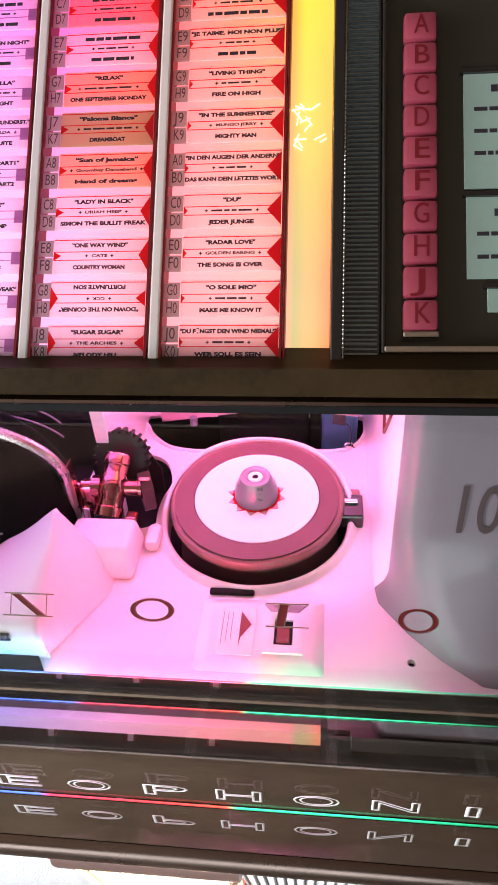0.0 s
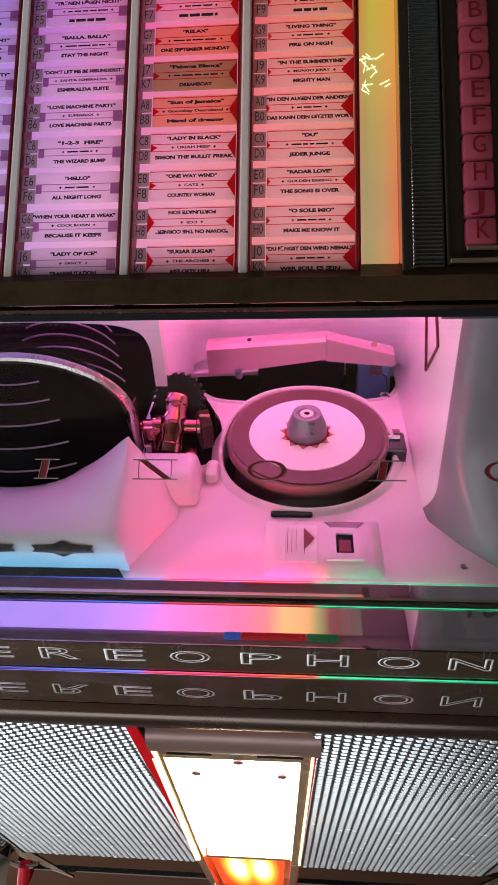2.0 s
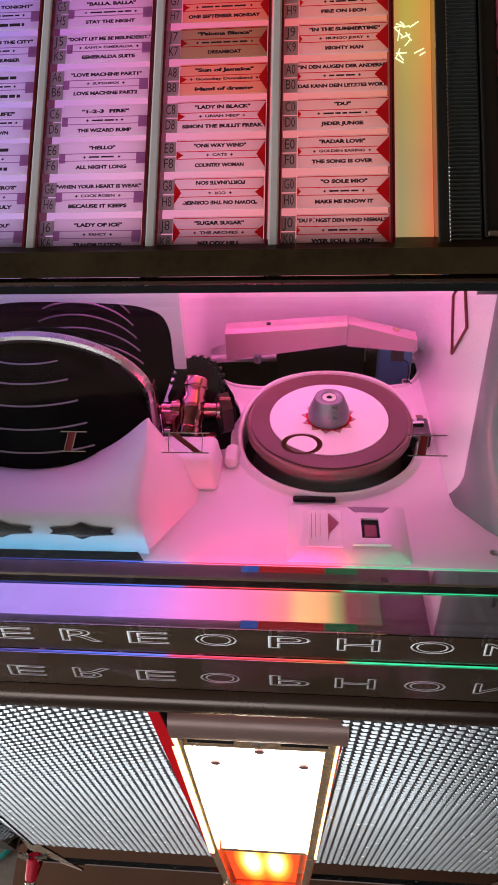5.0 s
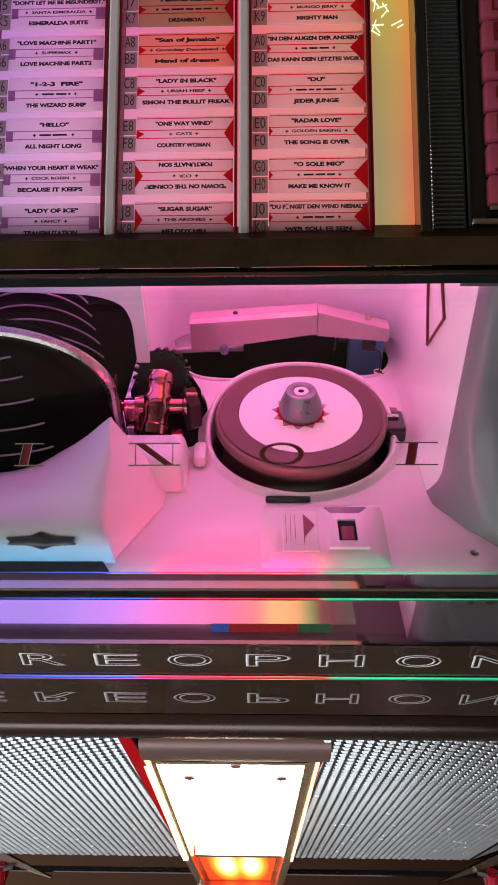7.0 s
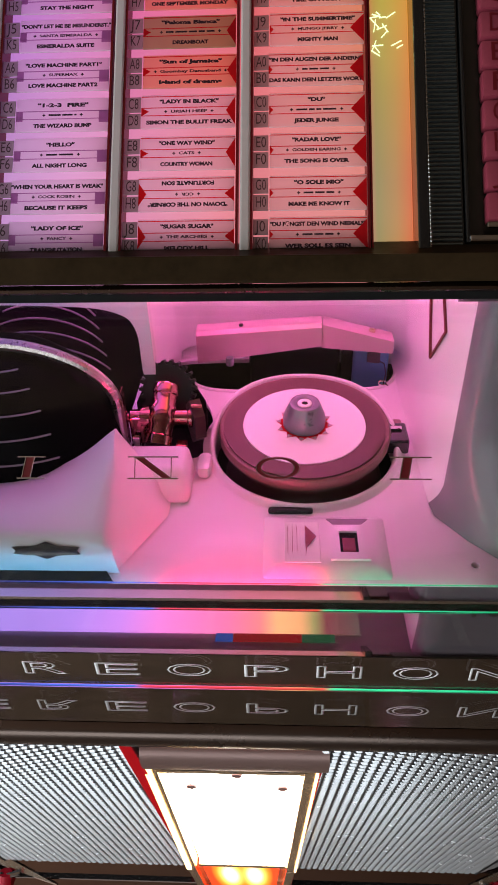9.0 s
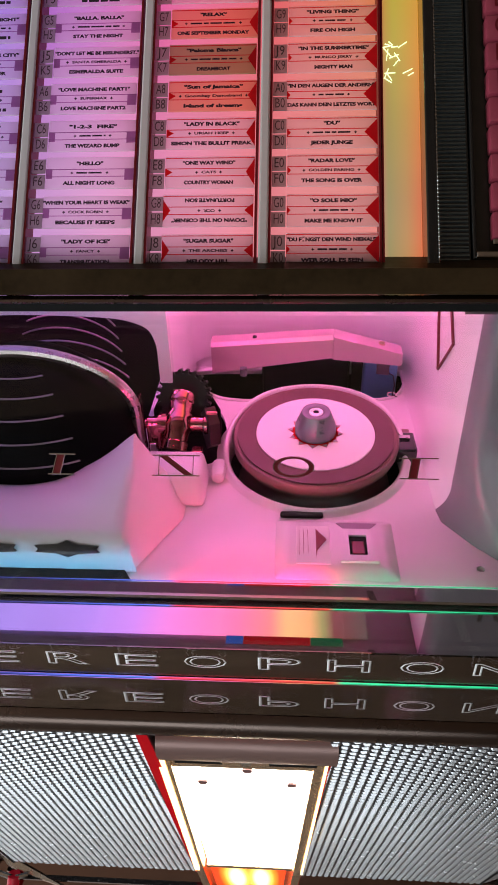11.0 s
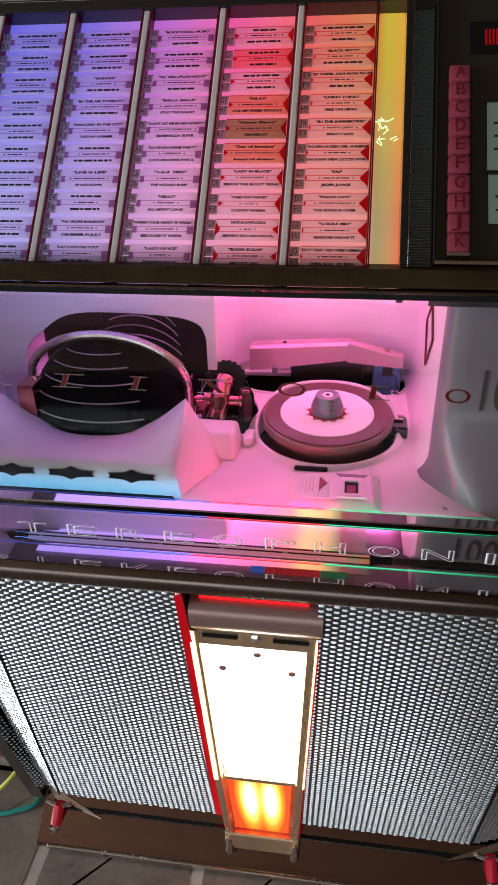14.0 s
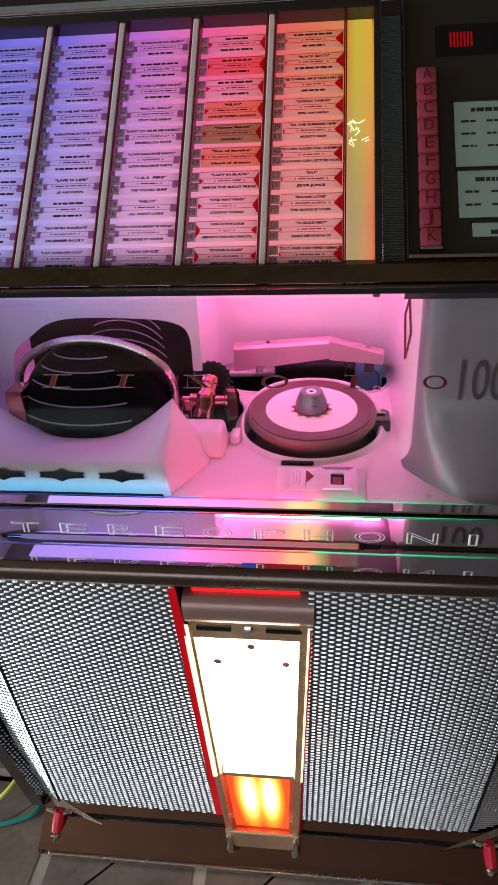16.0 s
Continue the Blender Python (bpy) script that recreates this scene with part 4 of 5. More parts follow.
part("post_cap", turned([(0.0, 0.0), (0.0116, 0.0), (0.0108, 0.6), (0.0030, 0.7), (0.0020, 1.0), (0.0, 1.0)], P1, (P1[0] - 0.0006, P1[1] - 0.0031, P1[2] - 0.0030)), gear.data.materials[0], gear, smooth=True)
part("axle", turned([(0.0, 0.0), (0.0045, 0.0), (0.0045, 0.10), (0.0068, 0.12), (0.0068, 0.24), (0.0104, 0.26), (0.0104, 0.40), (0.0085, 0.48), (0.0085, 0.62), (0.0072, 0.66), (0.0072, 0.84), (0.0095, 0.86), (0.0095, 0.90), (0.0050, 0.92), (0.0050, 1.0), (0.0, 1.0)], (-0.1080, 0.0940, 0.7125), (-0.0370, 0.0940, 0.7125)), REDTINT, gear, smooth=True)
part("casting_block", made(box, -0.1000, -0.0860, 0.084, 0.102, 0.690, 0.7165, bevel=0.002), REDTINT, gear, smooth=True)
bm = bmesh.new()
slab(bm, ring(0, 0, 0.0225, 0.0140, n=6), -0.005, 0.005)
bm.transform(Matrix.Translation((-0.0415, 0.0940, 0.7085)) @ Matrix.Rotation(radians(25), 4, "Z") @ Matrix.Rotation(radians(90), 4, "Y"))
part("hex_nut", bm, material("dark_nut", (0.075, 0.045, 0.050), 0.35, 0.7, rvar=0.1), gear)
part("nut_edge", made(box, -0.0440, -0.0340, 0.084, 0.087, 0.7285, 0.7315, bevel=0.0008), REDTINT, gear)
part("arm_block", made(box, -0.0580, -0.0480, 0.070, 0.080, 0.670, 0.6980, bevel=0.0015), REDTINT, gear)
part("arm_block", made(box, -0.0975, -0.0905, 0.076, 0.082, 0.680, 0.7020, bevel=0.001), CHROME, gear)

# ---- grey side panel with numerals ----
side = bmesh.new()
levels = []
for z in (0.6752, 0.6790, 0.6850, 0.6950, 0.7100, 0.7300, 0.7500, 0.7620, 0.7720, 0.7900, 0.8950):
    q = min(max((0.768 - z) / 0.0928, 0.0), 1.0)
    q = q * q * (1.6 - 0.6 * q)
    e = 0.010 * max(1 - (z - 0.6752) / 0.020, 0.0) ** 2
    pts = [(0.166 - e, 0.272), (0.166 - e, 0.150), (0.166 - e, 0.060), (0.166 - e, 0.022), (0.1672 - 0.9 * e, 0.010 - 0.004 * q), (0.1710 + 0.008 * q, 0.0035 - 0.026 * q), (0.1770 + 0.024 * q, -0.045 * q), (0.190 + 0.036 * q, -0.064 * q), (0.240 + 0.010 * q, -0.067 * q), (0.362, -0.068 * q)]
    levels.append([side.verts.new((x, y, z)) for x, y in pts])
for a, b in zip(levels, levels[1:]):
    for k in range(len(a) - 1):
        side.faces.new((a[k], a[k + 1], b[k + 1], b[k]))
sp = part("side_panel", side, GREYPANEL, juke, "grey block with a white flank and tall dark numerals", smooth=True, crease=80)
sp.data.materials.append(WHITE)
for f in sp.data.polygons:  # the flank towards the deck
    if f.center.y > 0.022:
        f.material_index = 1
for nm, pts in (("diamond_frame", ((0.085, 0.800), (0.118, 0.830), (0.150, 0.800), (0.122, 0.7560))),):
    bm = bmesh.new()
    tube(bm, [(0.1648, y, z) for y, z in (*pts, pts[0])], 0.0014, 6)
    part(nm, bm, MARKRED, sp, "dark outlined diamond")
text_mesh("numerals", "100", 0.062, CODEINK, Matrix.Translation((0.2250, -0.0012, 0.7805)) @ Matrix.Rotation(radians(90), 4, "X"), sp, width=0.046, bold=0.0004)

# ---- coloured tubes under the title rack ----
for x0, x1, col, st, word in ((-0.350, -0.056, (0.10, 0.30, 1.0), 3.0, "blue"), (-0.054, 0.060, (1.0, 0.05, 0.16), 4.0, "red"), (0.062, 0.175, (0.10, 1.0, 0.42), 1.5, "green")):
    bm = bmesh.new()
    tube(bm, [(x0, 0.0030, 0.8870), (x1, 0.0030, 0.8870)], 0.0010, 10)
    part("tube_sleeve", bm, emitter(word + "_tube", col, st), juke, f"thin glowing {word} light tube", smooth=True)
# unseen tube added at the back to brighten the bay in pink
bm = bmesh.new()
tube(bm, [(-0.31, 0.200, 0.8935), (0.155, 0.200, 0.8935)], 0.0050, 14)
part("back_tube", bm, emitter("pink_tube", (1.0, 0.18, 0.64), 32.0), juke, "unseen glowing pink tube added to light the bay", smooth=True)

# ---- hidden colour strips added behind the sill to light the deck ----
for x0, x1, word, col, st in ((-0.350, -0.056, "cyan", (0.16, 0.62, 1.0), 3.8), (-0.052, 0.060, "red", (1.0, 0.04, 0.18), 24.0), (0.064, 0.180, "green", (0.20, 0.85, 0.50), 2.5)):
    part("sill_light", made(box, x0, x1, -0.0770, -0.0764, 0.6765, 0.6845), emitter(word + "_sill_light", col, st), juke, f"{word} lit strip behind the sill")

# ---- lines of coloured tube light on the sill, drawn as glowing strips ----
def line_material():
    """Glow that paints thin light lines: blue, red, amber, then green, fading out."""
    m = bpy.data.materials.new("light_line_colours")
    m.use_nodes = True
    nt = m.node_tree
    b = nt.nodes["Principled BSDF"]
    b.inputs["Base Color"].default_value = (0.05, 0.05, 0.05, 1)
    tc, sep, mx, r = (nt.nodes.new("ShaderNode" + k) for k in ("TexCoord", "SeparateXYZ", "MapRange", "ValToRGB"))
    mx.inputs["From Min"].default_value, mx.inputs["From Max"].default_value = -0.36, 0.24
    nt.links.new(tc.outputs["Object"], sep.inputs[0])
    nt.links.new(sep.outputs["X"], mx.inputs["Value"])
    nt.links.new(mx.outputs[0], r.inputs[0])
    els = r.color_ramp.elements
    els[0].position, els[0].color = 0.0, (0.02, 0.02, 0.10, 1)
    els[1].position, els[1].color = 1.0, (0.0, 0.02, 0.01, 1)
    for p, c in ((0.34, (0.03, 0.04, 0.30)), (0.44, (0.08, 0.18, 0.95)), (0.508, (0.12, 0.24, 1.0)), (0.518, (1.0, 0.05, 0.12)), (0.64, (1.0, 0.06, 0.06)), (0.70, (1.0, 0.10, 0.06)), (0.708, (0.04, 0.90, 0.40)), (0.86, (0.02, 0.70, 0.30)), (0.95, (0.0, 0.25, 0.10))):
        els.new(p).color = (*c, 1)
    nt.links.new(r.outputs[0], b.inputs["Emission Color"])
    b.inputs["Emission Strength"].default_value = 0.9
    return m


LIGHTLINE = line_material()
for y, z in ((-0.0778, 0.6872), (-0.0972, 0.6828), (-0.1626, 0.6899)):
    part("edge_light", made(box, -0.360, 0.235, y - 0.0003, y + 0.0003, z - 0.0003, z + 0.0003), LIGHTLINE, juke, "thin glowing strip painting a line of coloured light on the sill")

# ---- chrome rail ----
part("sill_strip", made(prism, [(-0.0772, 0.6600), (-0.0772, 0.6855), (-0.0785, 0.6865), (-0.0900, 0.6850), (-0.0915, 0.6840), (-0.0915, 0.6600)], -0.362, 0.362), CHROME, juke)
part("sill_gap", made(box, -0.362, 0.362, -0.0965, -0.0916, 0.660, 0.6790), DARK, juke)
part("rail_bed", made(prism, [(-0.0966, 0.6600), (-0.0966, 0.6810), (-0.0978, 0.6822), (-0.1000, 0.6822), (-0.1330, 0.6822), (-0.1350, 0.68215), (-0.1400, 0.6812), (-0.1500, 0.6798), (-0.1600, 0.6795), (-0.1604, 0.6895), (-0.1612, 0.6895), (-0.1612, 0.660)], -0.362, 0.362), BEDCHROME, juke, "mirror chrome rail under the window", smooth=True)
part("mirror_ledge", made(prism, [(-0.1613, 0.6852), (-0.1613, 0.6893), (-0.1640, 0.6896), (-0.1858, 0.6890), (-0.1848, 0.6852)], -0.372, 0.372), BEDCHROME, juke, "mirror chrome ledge in front of the lettering")
part("front_lip", made(prism, [(-0.1613, 0.6560), (-0.1613, 0.6850), (-0.1640, 0.6850), (-0.1850, 0.6850), (-0.1862, 0.6888), (-0.1895, 0.6875), (-0.1925, 0.6835), (-0.1930, 0.6780), (-0.1905, 0.6705), (-0.1850, 0.6640), (-0.1780, 0.6610), (-0.1700, 0.6560)], -0.372, 0.372), LIPCHROME, juke, "rounded chrome front lip", smooth=True)

# ---- grille ----
def louvres(quad, px=0.0074, pv=0.0088):
    """Pressed eyelids over a four-cornered sloping sheet (top left, top right, bottom left, bottom right)."""
    tl, tr, bl, br = (Vector(q) for q in quad)
    out = (tr - tl).cross(tl - bl).normalized()
    nx, nv = max(round(((tr - tl).length + (br - bl).length) / 2 / px), 2), round((tl - bl).length / pv)
    verts, faces = [], []
    for j in range(nv):
        for i in range(nx):
            fu, fv = (i + 0.5) / nx, (j + 0.25 + 0.5 * (i % 2)) / nv
            at = (tl * (1 - fu) + tr * fu) * (1 - fv) + (bl * (1 - fu) + br * fu) * fv
            right = ((tr - tl) * (1 - fv) + (br - bl) * fv) / nx
            up = ((tl - bl) * (1 - fu) + (tr - br) * fu).normalized()
            n = len(verts)
            for sx, dv, dw in ((-0.43, 0.0006, 0.0), (-0.25, 0.0011, 0.0), (0.25, 0.0011, 0.0), (0.43, 0.0006, 0.0), (-0.42, -0.0001, 0.0005), (-0.25, -0.0003, 0.0014), (0.25, -0.0003, 0.0014), (0.42, -0.0001, 0.0005), (-0.23, -0.0018, 0.0), (0.23, -0.0018, 0.0)):
                verts.append(at + right * sx + up * dv + out * dw)
            faces += [(n, n + 1, n + 5, n + 4), (n + 1, n + 2, n + 6, n + 5), (n + 2, n + 3, n + 7, n + 6), (n + 4, n + 5, n + 8), (n + 5, n + 6, n + 9, n + 8), (n + 6, n + 7, n + 9)]
    return verts, faces


GROUND = material("grille_ground", (0.06, 0.058, 0.064), 0.5, 0.2, var=0.15, vscale=14)


def grille(quad, label):
    tl, tr, bl, br = (Vector(q) for q in quad)
    out = (tr - tl).cross(tl - bl).normalized()
    bm = bmesh.new()
    f = [bm.verts.new(q - out * 0.0004) for q in (tl, tr, br, bl)]
    k = [bm.verts.new(q - out * 0.008) for q in (tl, tr, br, bl)]
    for q in ((f[3], f[2], f[1], f[0]), k, *((f[i], f[(i + 1) % 4], k[(i + 1) % 4], k[i]) for i in range(4))):
        bm.faces.new(q)
    g = part("grille", bm, GROUND, juke, label)
    v, fc = louvres(quad)
    me = bpy.data.meshes.new("louvres")
    me.from_pydata(v, [], fc)
    me.materials.append(SILVER)
    me.update()
    lo = new("louvres", me)
    lo.parent = g
    tagged(lo, kind="stuff")
    return g


LT, LB, RT, RB = (-0.262, -0.180, 0.660), (-0.341, -0.012, 0.052), (0.268, -0.180, 0.660), (0.293, -0.012, 0.052)
grille((LT, (-0.060, -0.180, 0.660), LB, (-0.060, -0.012, 0.052)), "silver louvred speaker grille")
grille(((0.060, -0.180, 0.660), RT, (0.044, -0.012, 0.052), RB), "silver louvred speaker grille")
grille(((-0.340, -0.142, 0.660), (-0.264, -0.179, 0.660), (-0.376, 0.001, 0.058), (-0.343, -0.012, 0.054)), "narrow silver grille wing")
grille(((0.270, -0.179, 0.660), (0.340, -0.145, 0.660), (0.296, -0.012, 0.054), (0.342, 0.001, 0.058)), "narrow silver grille wing")
for q0, q1 in ((LT, LB), (RT, RB)):
    bm = bmesh.new()
    tube(bm, [q0, q1], 0.0022, 8)
    part("grille_edge", bm, DARK, juke, smooth=True)


part("red_strip", made(box, -0.047, 0.052, -0.1700, -0.1660, 0.6465, 0.6600), REDGLOW, juke, "red lit strip above the lamp column")
part("column_backing", made(box, -0.0600, 0.0600, -0.1500, -0.1400, 0.595, 0.660), DARK, juke)

# ---- lamp column ----
col = part("lamp_column", made(prism, [(-0.135, 0.600), (-0.083, 0.284), (-0.046, 0.098), (-0.020, 0.098), (-0.050, 0.284), (-0.115, 0.600)], -0.0535, 0.0535), CAPBROWN, juke, "lit lamp column between the grilles")
part("cap", made(prism, [(-0.160, 0.6455), (-0.168, 0.6450), (-0.1735, 0.6430), (-0.1775, 0.6390), (-0.1795, 0.6335), (-0.1790, 0.6270), (-0.1765, 0.6180), (-0.1725, 0.6110), (-0.167, 0.608), (-0.140, 0.608), (-0.150, 0.6455)], -0.0560, 0.0650), CAPBROWN, col, "taupe metal cap", smooth=True)
part("top_plate", made(prism, [(-0.1600, 0.6075), (-0.1630, 0.6060), (-0.1560, 0.5740), (-0.1500, 0.5740), (-0.1500, 0.6075)], -0.0560, 0.0590), BRONZE, col, "bronze plate with screw")
for x in (-0.032, 0.036):
    part("plate_slot", made(box, x - 0.017, x + 0.017, -0.1625, -0.1580, 0.5900, 0.5930), DARK, col)
bm = made(lathe, [(0.0048, 0), (0.0045, 0.0022), (0.002, 0.003), (0, 0.003)], 0, 0, 16)
bm.transform(Matrix.Translation((0.002, -0.1595, 0.5915)) @ Matrix.Rotation(radians(75), 4, "X"))
part("screw", bm, CHROME, col, smooth=True)


def slope_piece(x0, x1, ya, za, yb, zb, out, thick):
    bm = bmesh.new()
    d = Vector((0, yb - ya, zb - za)).normalized()
    n = Vector((0, d.z, -d.y))
    prism(bm, [(ya + n.y * out, za + n.z * out), (yb + n.y * out, zb + n.z * out), (yb + n.y * (out - thick), zb + n.z * (out - thick)), (ya + n.y * (out - thick), za + n.z * (out - thick))], x0, x1)
    return bm


part("diffuser", slope_piece(-0.0500, 0.0520, -0.1520, 0.5740, -0.1000, 0.2870, -0.003, 0.004), LAMPWHITE, col, "glowing white diffuser")
for x, z in ((-0.0347, 0.5276), (0.0375, 0.5276), (0.0020, 0.5560)):
    t = (0.571 - z) / 0.284
    bm = made(lathe, [(0.0042, 0), (0.004, 0.0012), (0, 0.0012)], 0, 0, 18)
    bm.transform(Matrix.Translation((x, -0.1520 + 0.052 * t + 0.0026, z - 0.0006)) @ Matrix.Rotation(radians(100), 4, "X"))
    part("diffuser_stud", bm, material("stud_rose", (0.25, 0.12, 0.12), 0.5) if "stud_rose" not in bpy.data.materials else bpy.data.materials["stud_rose"], col)
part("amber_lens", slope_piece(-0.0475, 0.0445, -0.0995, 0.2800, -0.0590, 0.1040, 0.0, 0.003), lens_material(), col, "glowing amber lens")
part("lens_bar", slope_piece(-0.0500, 0.0520, -0.1000, 0.2880, -0.0985, 0.2795, 0.003, 0.006), BRONZE, col)
for s, x in ((-1, -0.0575), (1, 0.0560)):
    part("column_rail", slope_piece(x - 0.0042, x + 0.0042, -0.1560, 0.5970, -0.0995, 0.2850, 0.006, 0.02), BRONZE, col)
    part("column_rail", slope_piece(x - 0.0042, x + 0.0042, -0.0995, 0.2850, -0.0560, 0.0900, 0.006, 0.02), BRONZE, col)
    # lamp light caught on the rails, added as glowing gold strips
    part("rail_edge", slope_piece(x - s * 0.0042 - 0.0012, x - s * 0.0042 + 0.0012, -0.1545, 0.5970, -0.0985, 0.2850, 0.0045, 0.008), emitter("gold_rail_glow", (1.0, 0.68, 0.30), 3.0) if "gold_rail_glow" not in bpy.data.materials else bpy.data.materials["gold_rail_glow"], col)
    part("rail_edge", slope_piece(x + s * 0.0042 - (0.0010 if s > 0 else 0.0004), x + s * 0.0042 + (0.0010 if s > 0 else 0.0046), -0.1545, 0.5970, -0.0985, 0.2850, 0.0085, 0.008), emitter("gold_rail_glow", (1.0, 0.66, 0.26), 2.2) if "gold_rail_glow" not in bpy.data.materials else bpy.data.materials["gold_rail_glow"], col)
# red light between column and grille, laid on as a glowing sheet
bm = bmesh.new()
vs = [bm.verts.new(p) for p in ((-0.0590, -0.1803, 0.6595), (-0.0640, -0.0123, 0.0525), (-0.0880, -0.0123, 0.0525), (-0.0665, -0.1803, 0.6595))]
bm.faces.new(vs)
bmesh.ops.solidify(bm, geom=bm.faces[:], thickness=0.0003)
bm.transform(Matrix.Translation((0, -0.0018, -0.0005)))
part("red_backlight", bm, emitter("red_grille_glow", (1.0, 0.006, 0.020), 0.22), col, "red light along the grille's edge as a glowing band")
# red light on the column's sides, put in as glowing sheets
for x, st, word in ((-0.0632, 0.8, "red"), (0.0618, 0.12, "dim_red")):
    part("red_side", made(prism, [(-0.1645, 0.5970), (-0.1560, 0.5700), (-0.0985, 0.2850), (-0.0590, 0.0950), (-0.0260, 0.0950), (-0.1600, 0.5970)], x - 0.0008, x + 0.0008), emitter(word + "_side_sheet_glow", (1.0, 0.0, 0.003), st), col, "red light on the column's side as a glowing sheet")
part("base_plate", made(box, -0.064, 0.062, -0.066, -0.030, 0.060, 0.098, bevel=0.003), BRONZE, col, "bronze foot of the lamp column")
for x in (-0.058, 0.056):
    part("foot_stud", made(lathe, [(0.0, 0.052), (0.006, 0.054), (0.0075, 0.062), (0.005, 0.074), (0.003, 0.086), (0, 0.088)], x, -0.066, 18), CHROME, col, smooth=True)

# the column's right side draws in towards the floor
for o in (col, *col.children):
    for v in o.data.vertices:
        v.co.x -= 0.037 * max(0.58 - v.co.z, 0.0) * min(max((v.co.x + 0.05) / 0.10, 0.0), 1.0)

# ---- kick plate, feet ----
part("kick_plate", made(prism, [(-0.012, 0.052), (-0.062, 0.022), (-0.070, 0.018), (-0.072, 0.010), (0.02, 0.004), (0.10, 0.004), (0.10, 0.052)], -0.362, 0.352), material("brown_kick_metal", (0.30, 0.20, 0.17), 0.07, 1.0, rvar=0.06, vscale=12), juke, "brown reflective kick plate")
part("kick_edge", made(box, -0.345, 0.345, -0.0745, -0.0700, 0.006, 0.0165, bevel=0.0015), SATIN, juke)
part("base_box", made(box, -0.345, 0.345, -0.030, 0.48, 0.0, 0.045), BLACK, juke)
for x, s in ((-0.338, 1), (0.322, -1)):
    ft = part("corner_foot", made(lathe, [(0.0, 0.0), (0.012, 0.0), (0.010, 0.006), (0.007, 0.014), (0.0095, 0.022), (0.0075, 0.030), (0, 0.034)], x, -0.050, 20), CHROME, juke, "chrome corner foot with red lens", smooth=True)
    bm = bmesh.new()
    tube(bm, [(x, -0.046, 0.030), (x + 0.004 * s, -0.030, 0.058)], 0.0085, 14)
    part("red_lens", bm, REDLENS, ft, "red lens", smooth=True)
    bm = bmesh.new()
    blade = [(x + s * a, y, 0.052 + 0.6 * (y + 0.012) + 0.002) for a, y in ((-0.030, -0.003), (-0.012, -0.0075), (0.072, -0.0367), (0.010, -0.0235), (-0.010, -0.0170))]
    top, low = ([bm.verts.new((p, q, r + dz)) for p, q, r in blade] for dz in (0.003, -0.001))
    bm.faces.new(top)
    bm.faces.new(low[::-1])
    for k in range(5):
        bm.faces.new((low[k], low[(k + 1) % 5], top[(k + 1) % 5], top[k]))
    part("chrome_spear", bm, SATIN, ft)
    bm = bmesh.new()
    tube(bm, [(x - 0.016 * s, -0.030, 0.060), (x + 0.004 * s, -0.034, 0.056), (x + 0.022 * s, -0.028, 0.054)], 0.0036, 8)
    part("chrome_bracket", bm, CHROME, ft, smooth=True)

# ---- selector panel ----
sel = part("selector_panel", on_panel(made(box, 0.1445, 0.362, -0.035, 0.300, -0.024, -0.010)), material("dark_brown_lacquer", (0.028, 0.023, 0.017), 0.30, 0.1, coat=0.15, var=0.15, vscale=8), juke, "glossy black selector panel")
part("panel_lip", on_panel(made(box, 0.1465, 0.362, -0.006, -0.002, -0.010, 0.000, bevel=0.001)), CHROME, sel, "chrome line along the panel's foot")
part("panel_lip", on_panel(made(box, 0.1450, 0.1475, -0.006, 0.292, -0.010, -0.002, bevel=0.0008)), BLACK, sel)
rib = part("ribbed_strip", on_panel(made(box, 0.1230, 0.1440, -0.030, 0.292, -0.020, -0.0040)), BLACK, juke, "dark strip with fine chrome ribs")
RIB = on_panel(made(box, 0.1242, 0.1428, -0.00045, 0.00045, -0.0040, -0.0028))
rb = part("rib", RIB, material("grey_rib_metal", (0.20, 0.23, 0.23), 0.35, 0.9), rib)
for k in range(1, 100):
    o = new("rib", rb.data)
    o.parent = rib
    o.matrix_world = Matrix.Translation(UP * (0.00285 * k - 0.012))
bead = part("bead_line", on_panel(made(box, 0.1226, 0.1236, -0.010, 0.288, -0.0040, 0.0010, bevel=0.0004)), SATIN, rib)
bm = bmesh.new()
for k in range(70):
    c = PANEL @ Vector((0.1231, -0.009 + 0.0027 * k, 0.0014))
    bmesh.ops.create_icosphere(bm, subdivisions=1, radius=0.0008, matrix=Matrix.Translation(c))
tagged(part("bead_trim", bm, CHROME, rib), kind="stuff")
for k, ch in enumerate("KJHGFEDCBA"):
    v = 0.0165 + 0.0199 * k
    b = part("letter_button", on_panel(made(box, 0.1575, 0.1770, v - 0.0090, v + 0.0090, -0.010, -0.0005, bevel=0.0022)), BUTTON, sel, "translucent pink-red letter button", smooth=True)
    text_mesh("button_letter", ch, 0.0180, MARKRED, PANEL @ Matrix.Translation((0.1675, v, -0.0002)), b, width=0.0030 if ch == "I" else 0.0085)
part("button_foot", on_panel(made(box, 0.1570, 0.1775, 0.0030, 0.0068, -0.010, -0.001, bevel=0.001)), CHROME, sel)
part("display_recess", on_panel(made(box, 0.178, 0.300, 0.224, 0.262, -0.0098, -0.009)), DARK, sel)
bm = bmesh.new()
for k in range(7):
    box(bm, 0.1920 + 0.0034 * k, 0.1940 + 0.0034 * k, 0.234, 0.252, -0.009, -0.0084)
bm.transform(PANEL)
part("red_display", bm, DIM_RED, sel, "dim red lit display")


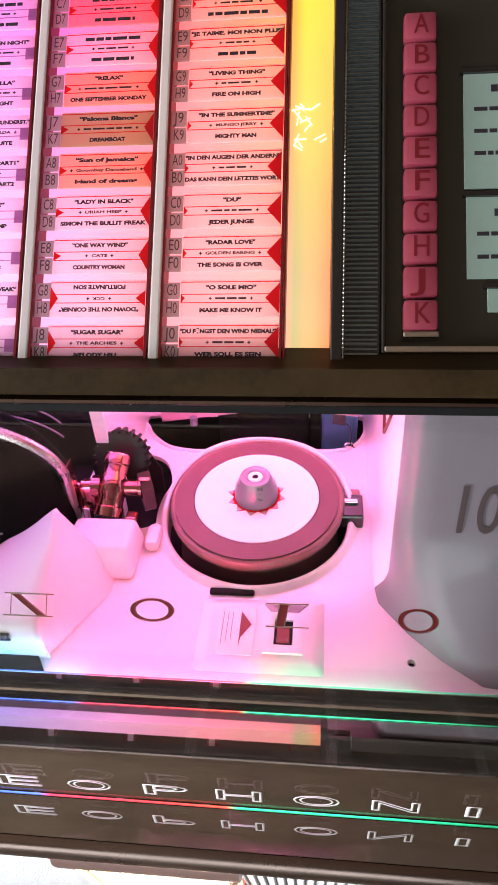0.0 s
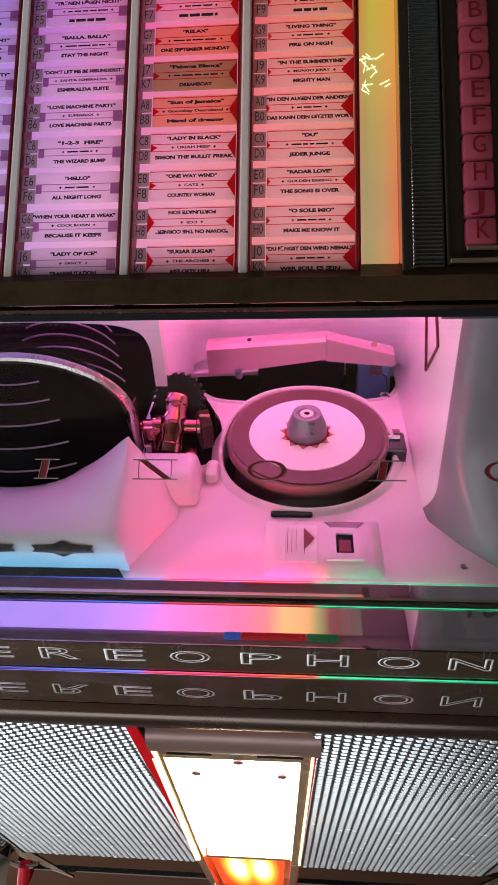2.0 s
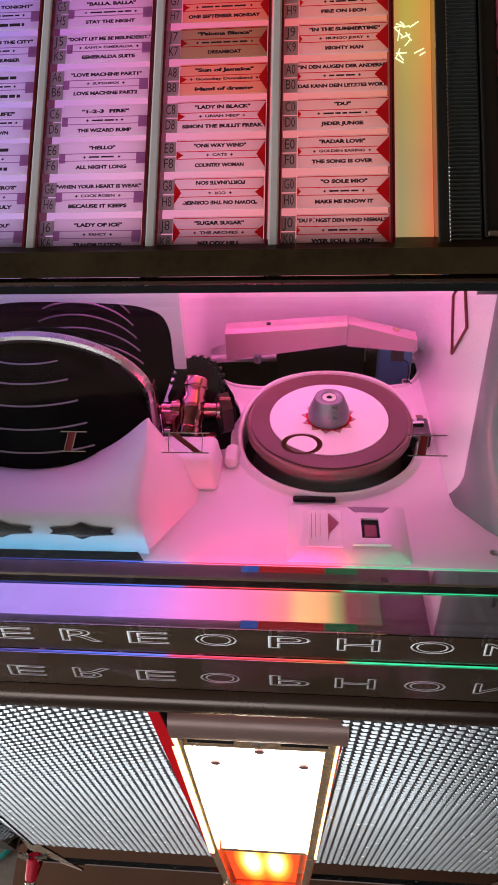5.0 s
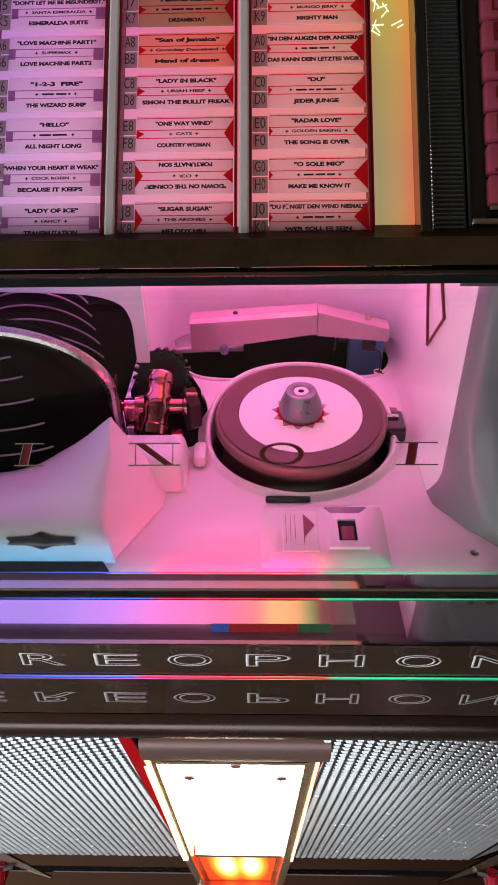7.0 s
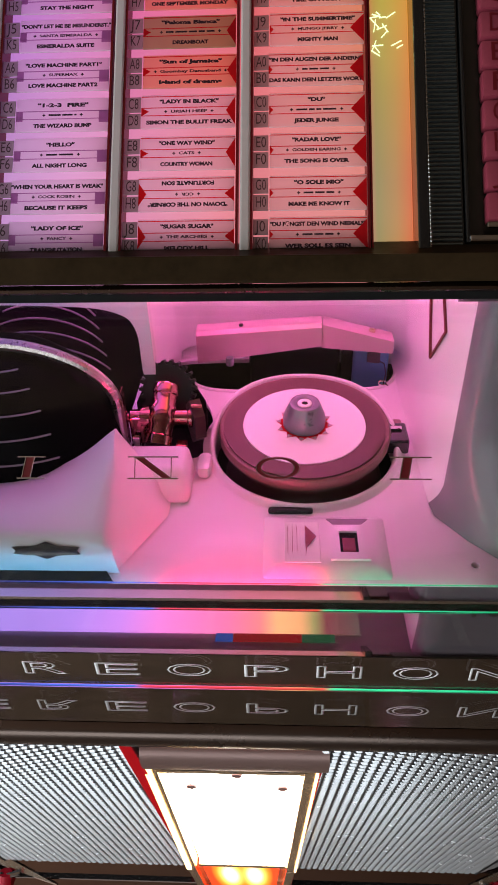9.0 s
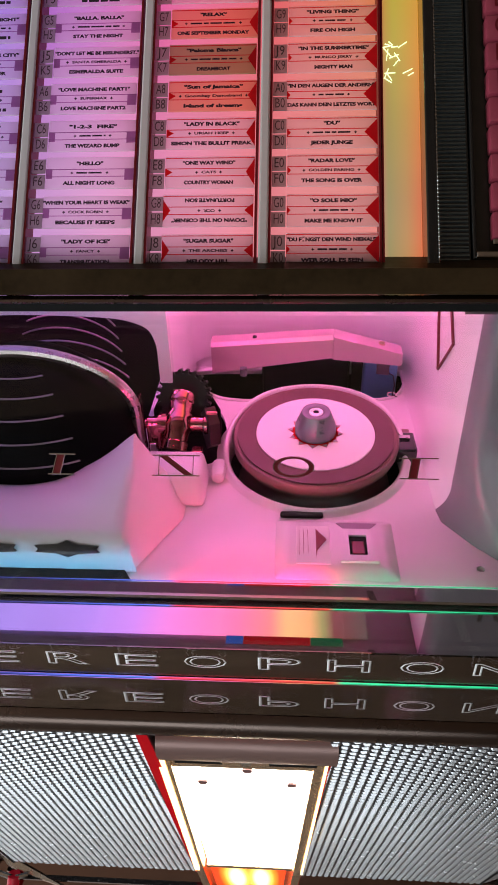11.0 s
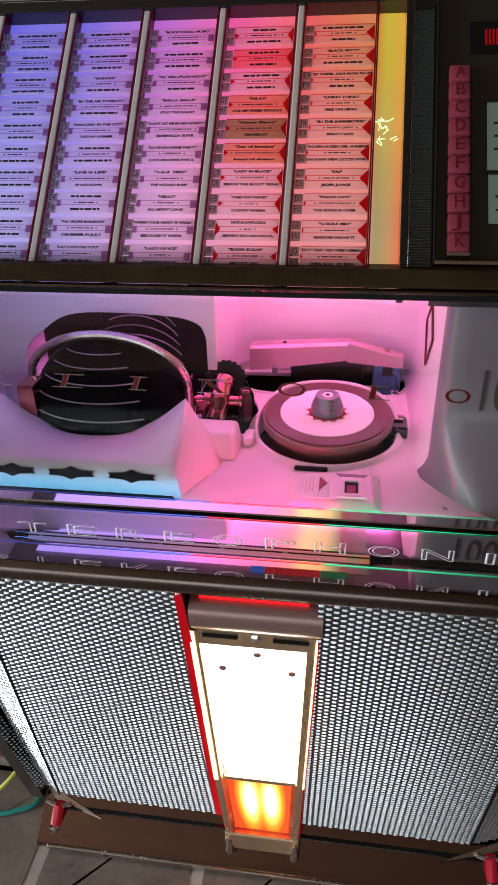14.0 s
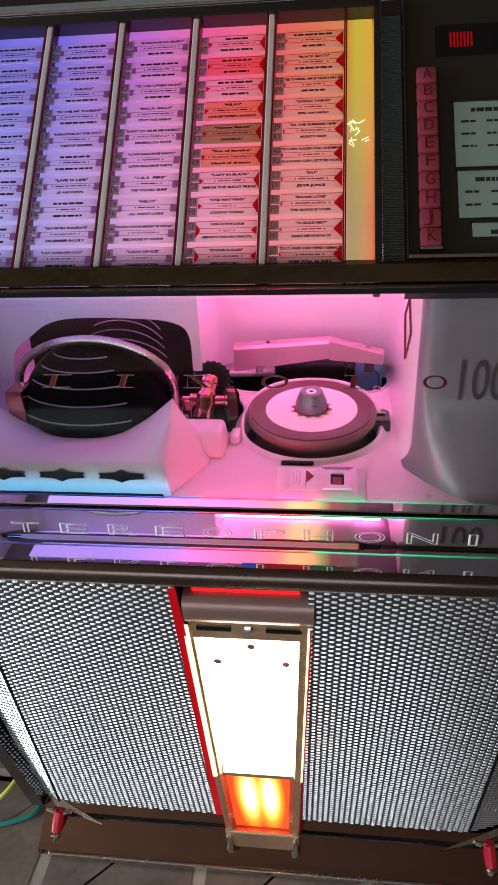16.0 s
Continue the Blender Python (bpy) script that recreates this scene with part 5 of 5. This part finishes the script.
def instruction_card(x0, x1, v0, v1, seed, label):
    card = tagged(new("instruction_card"), label, "card", "instruction cards")
    rnd = random.Random(seed)
    part("card", on_panel(made(box, x0, x1, v0, v1, -0.0098, -0.0085, bevel=0.0004)), CARD, card)
    part("frame", on_panel(made(box, x0 - 0.002, x1 + 0.002, v1, v1 + 0.003, -0.0099, -0.0070)), BLACK, card)
    bm = bmesh.new()
    bars(bm, x0 + 0.016, x1 - 0.016, v1 - 0.012, v1 - 0.0075, -0.0085, rnd)
    part("heading", on_panel(bm), INK, card)
    for k in range(int((v1 - v0 - 0.02) / 0.014)):
        vv = v1 - 0.024 - 0.014 * k
        bm = bmesh.new()
        bars(bm, x0 + 0.006, x0 + 0.020, vv, vv + 0.0025, -0.0085, rnd)
        bars(bm, x0 + 0.030, x1 - 0.006, vv, vv + 0.0025, -0.0085, rnd)
        part("print_line", on_panel(bm), INK, card)


instruction_card(0.1935, 0.262, 0.095, 0.168, 21, "pale green printed instruction card on the selector panel")
instruction_card(0.1945, 0.262, 0.040, 0.090, 22, "pale green printed notice card on the selector panel")
instruction_card(0.2060, 0.262, 0.020, 0.034, 23, "small olive-green card at the panel's foot")

# crack in the lit side strip, its caught light put in as glow
rnd = random.Random(8)
bm = bmesh.new()
for k in range(16):
    a, l = rnd.uniform(0, 6.28), rnd.uniform(0.003, 0.009)
    cx, cvv = 0.100 + rnd.uniform(-0.008, 0.010), 0.140 + rnd.uniform(-0.016, 0.014)
    q = bmesh.new()
    box(q, -l / 2, l / 2, -0.00025, 0.00025, -0.0119, -0.0114)
    q.transform(Matrix.Translation((cx, cvv, 0)) @ Matrix.Rotation(a, 4, "Z"))
    tmp = bpy.data.meshes.new("tmp")
    q.to_mesh(tmp)
    q.free()
    bm.from_mesh(tmp)
    bpy.data.meshes.remove(tmp)
part("crack_lines", on_panel(bm), emitter("crack_glow", (0.75, 1.0, 0.45), 1.5), rack, "crack lines in the lit strip, their glint put in as glow")

# ---- title strips ----
for c in range(5):
    for r in range(10):
        title_strip(c, r)

# ---- floor clutter and tiles ----
for seed, mat, label in ((3, CABLE, "loose yellow-green cable on the stone floor"), (4, TEAL, "loose teal cable on the stone floor")):
    rnd = random.Random(seed)
    bm = bmesh.new()
    if mat is CABLE:
        pts = [(-0.52, 0.06, 0.005), (-0.47, 0.0, 0.03), (-0.44, -0.01, 0.05), (-0.415, 0.03, 0.07), (-0.43, 0.10, 0.05), (-0.47, 0.13, 0.03), (-0.52, 0.08, 0.01), (-0.55, 0.0, 0.004)]
    else:
        pts = [(-0.56, -0.05, 0.004), (-0.48, -0.036, 0.004), (-0.42, -0.020, 0.004), (-0.392, 0.010, 0.004), (-0.41, 0.12, 0.004)]
    fine = []
    for i in range(len(pts) - 1):
        p0, p1, p2, p3 = (Vector(pts[min(max(i + k, 0), len(pts) - 1)]) for k in (-1, 0, 1, 2))
        for s in range(8):
            t = s / 8
            fine.append(0.5 * (2 * p1 + (p2 - p0) * t + (2 * p0 - 5 * p1 + 4 * p2 - p3) * t * t + (3 * p1 - p0 - 3 * p2 + p3) * t ** 3))
    tube(bm, fine, 0.0038, 8)
    tagged(part("cable", bm, mat, smooth=True), label, "cable")
floor = bpy.data.objects["floor"]
rnd = random.Random(11)
for j in range(-6, 4):
    for i in range(-6, 7):
        x, y = 0.2475 * i + 0.0165, 0.25 * j - 0.06
        bm = bmesh.new()
        w, d = 0.1140 + rnd.uniform(-0.006, 0.002), 0.1145 + rnd.uniform(-0.006, 0.002)
        ring4 = [(x - w, y - d), (x + w * rnd.uniform(0.97, 1.0), y - d), (x + w, y + d * rnd.uniform(0.97, 1)), (x - w * rnd.uniform(0.97, 1), y + d)]
        slab(bm, smooth_ring([(px * 0.96 + qx * 0.04, py * 0.96 + qy * 0.04) for (px, py), (qx, qy) in zip([p for p in ring4 for _ in (0, 1)], [ring4[(k + e) % 4] for k in range(4) for e in (-1, 1)])], 3), -0.006, rnd.uniform(-0.0012, 0.0))
        part("slate_tile", bm, STONE, floor)
# the rest of the paving, further from the cabinet
bm = bmesh.new()
for j in range(-13, 5):
    for i in range(-11, 12):
        if -6 <= j < 4 and -6 <= i < 7:
            continue
        x, y = 0.2475 * i + 0.0165, 0.25 * j - 0.06
        box(bm, x - rnd.uniform(0.113, 0.118), x + rnd.uniform(0.113, 0.118), y - rnd.uniform(0.113, 0.118), y + rnd.uniform(0.113, 0.118), -0.0055, rnd.uniform(-0.0012, 0.0))
tagged(part("paving", bm, STONE, floor), kind="stuff")
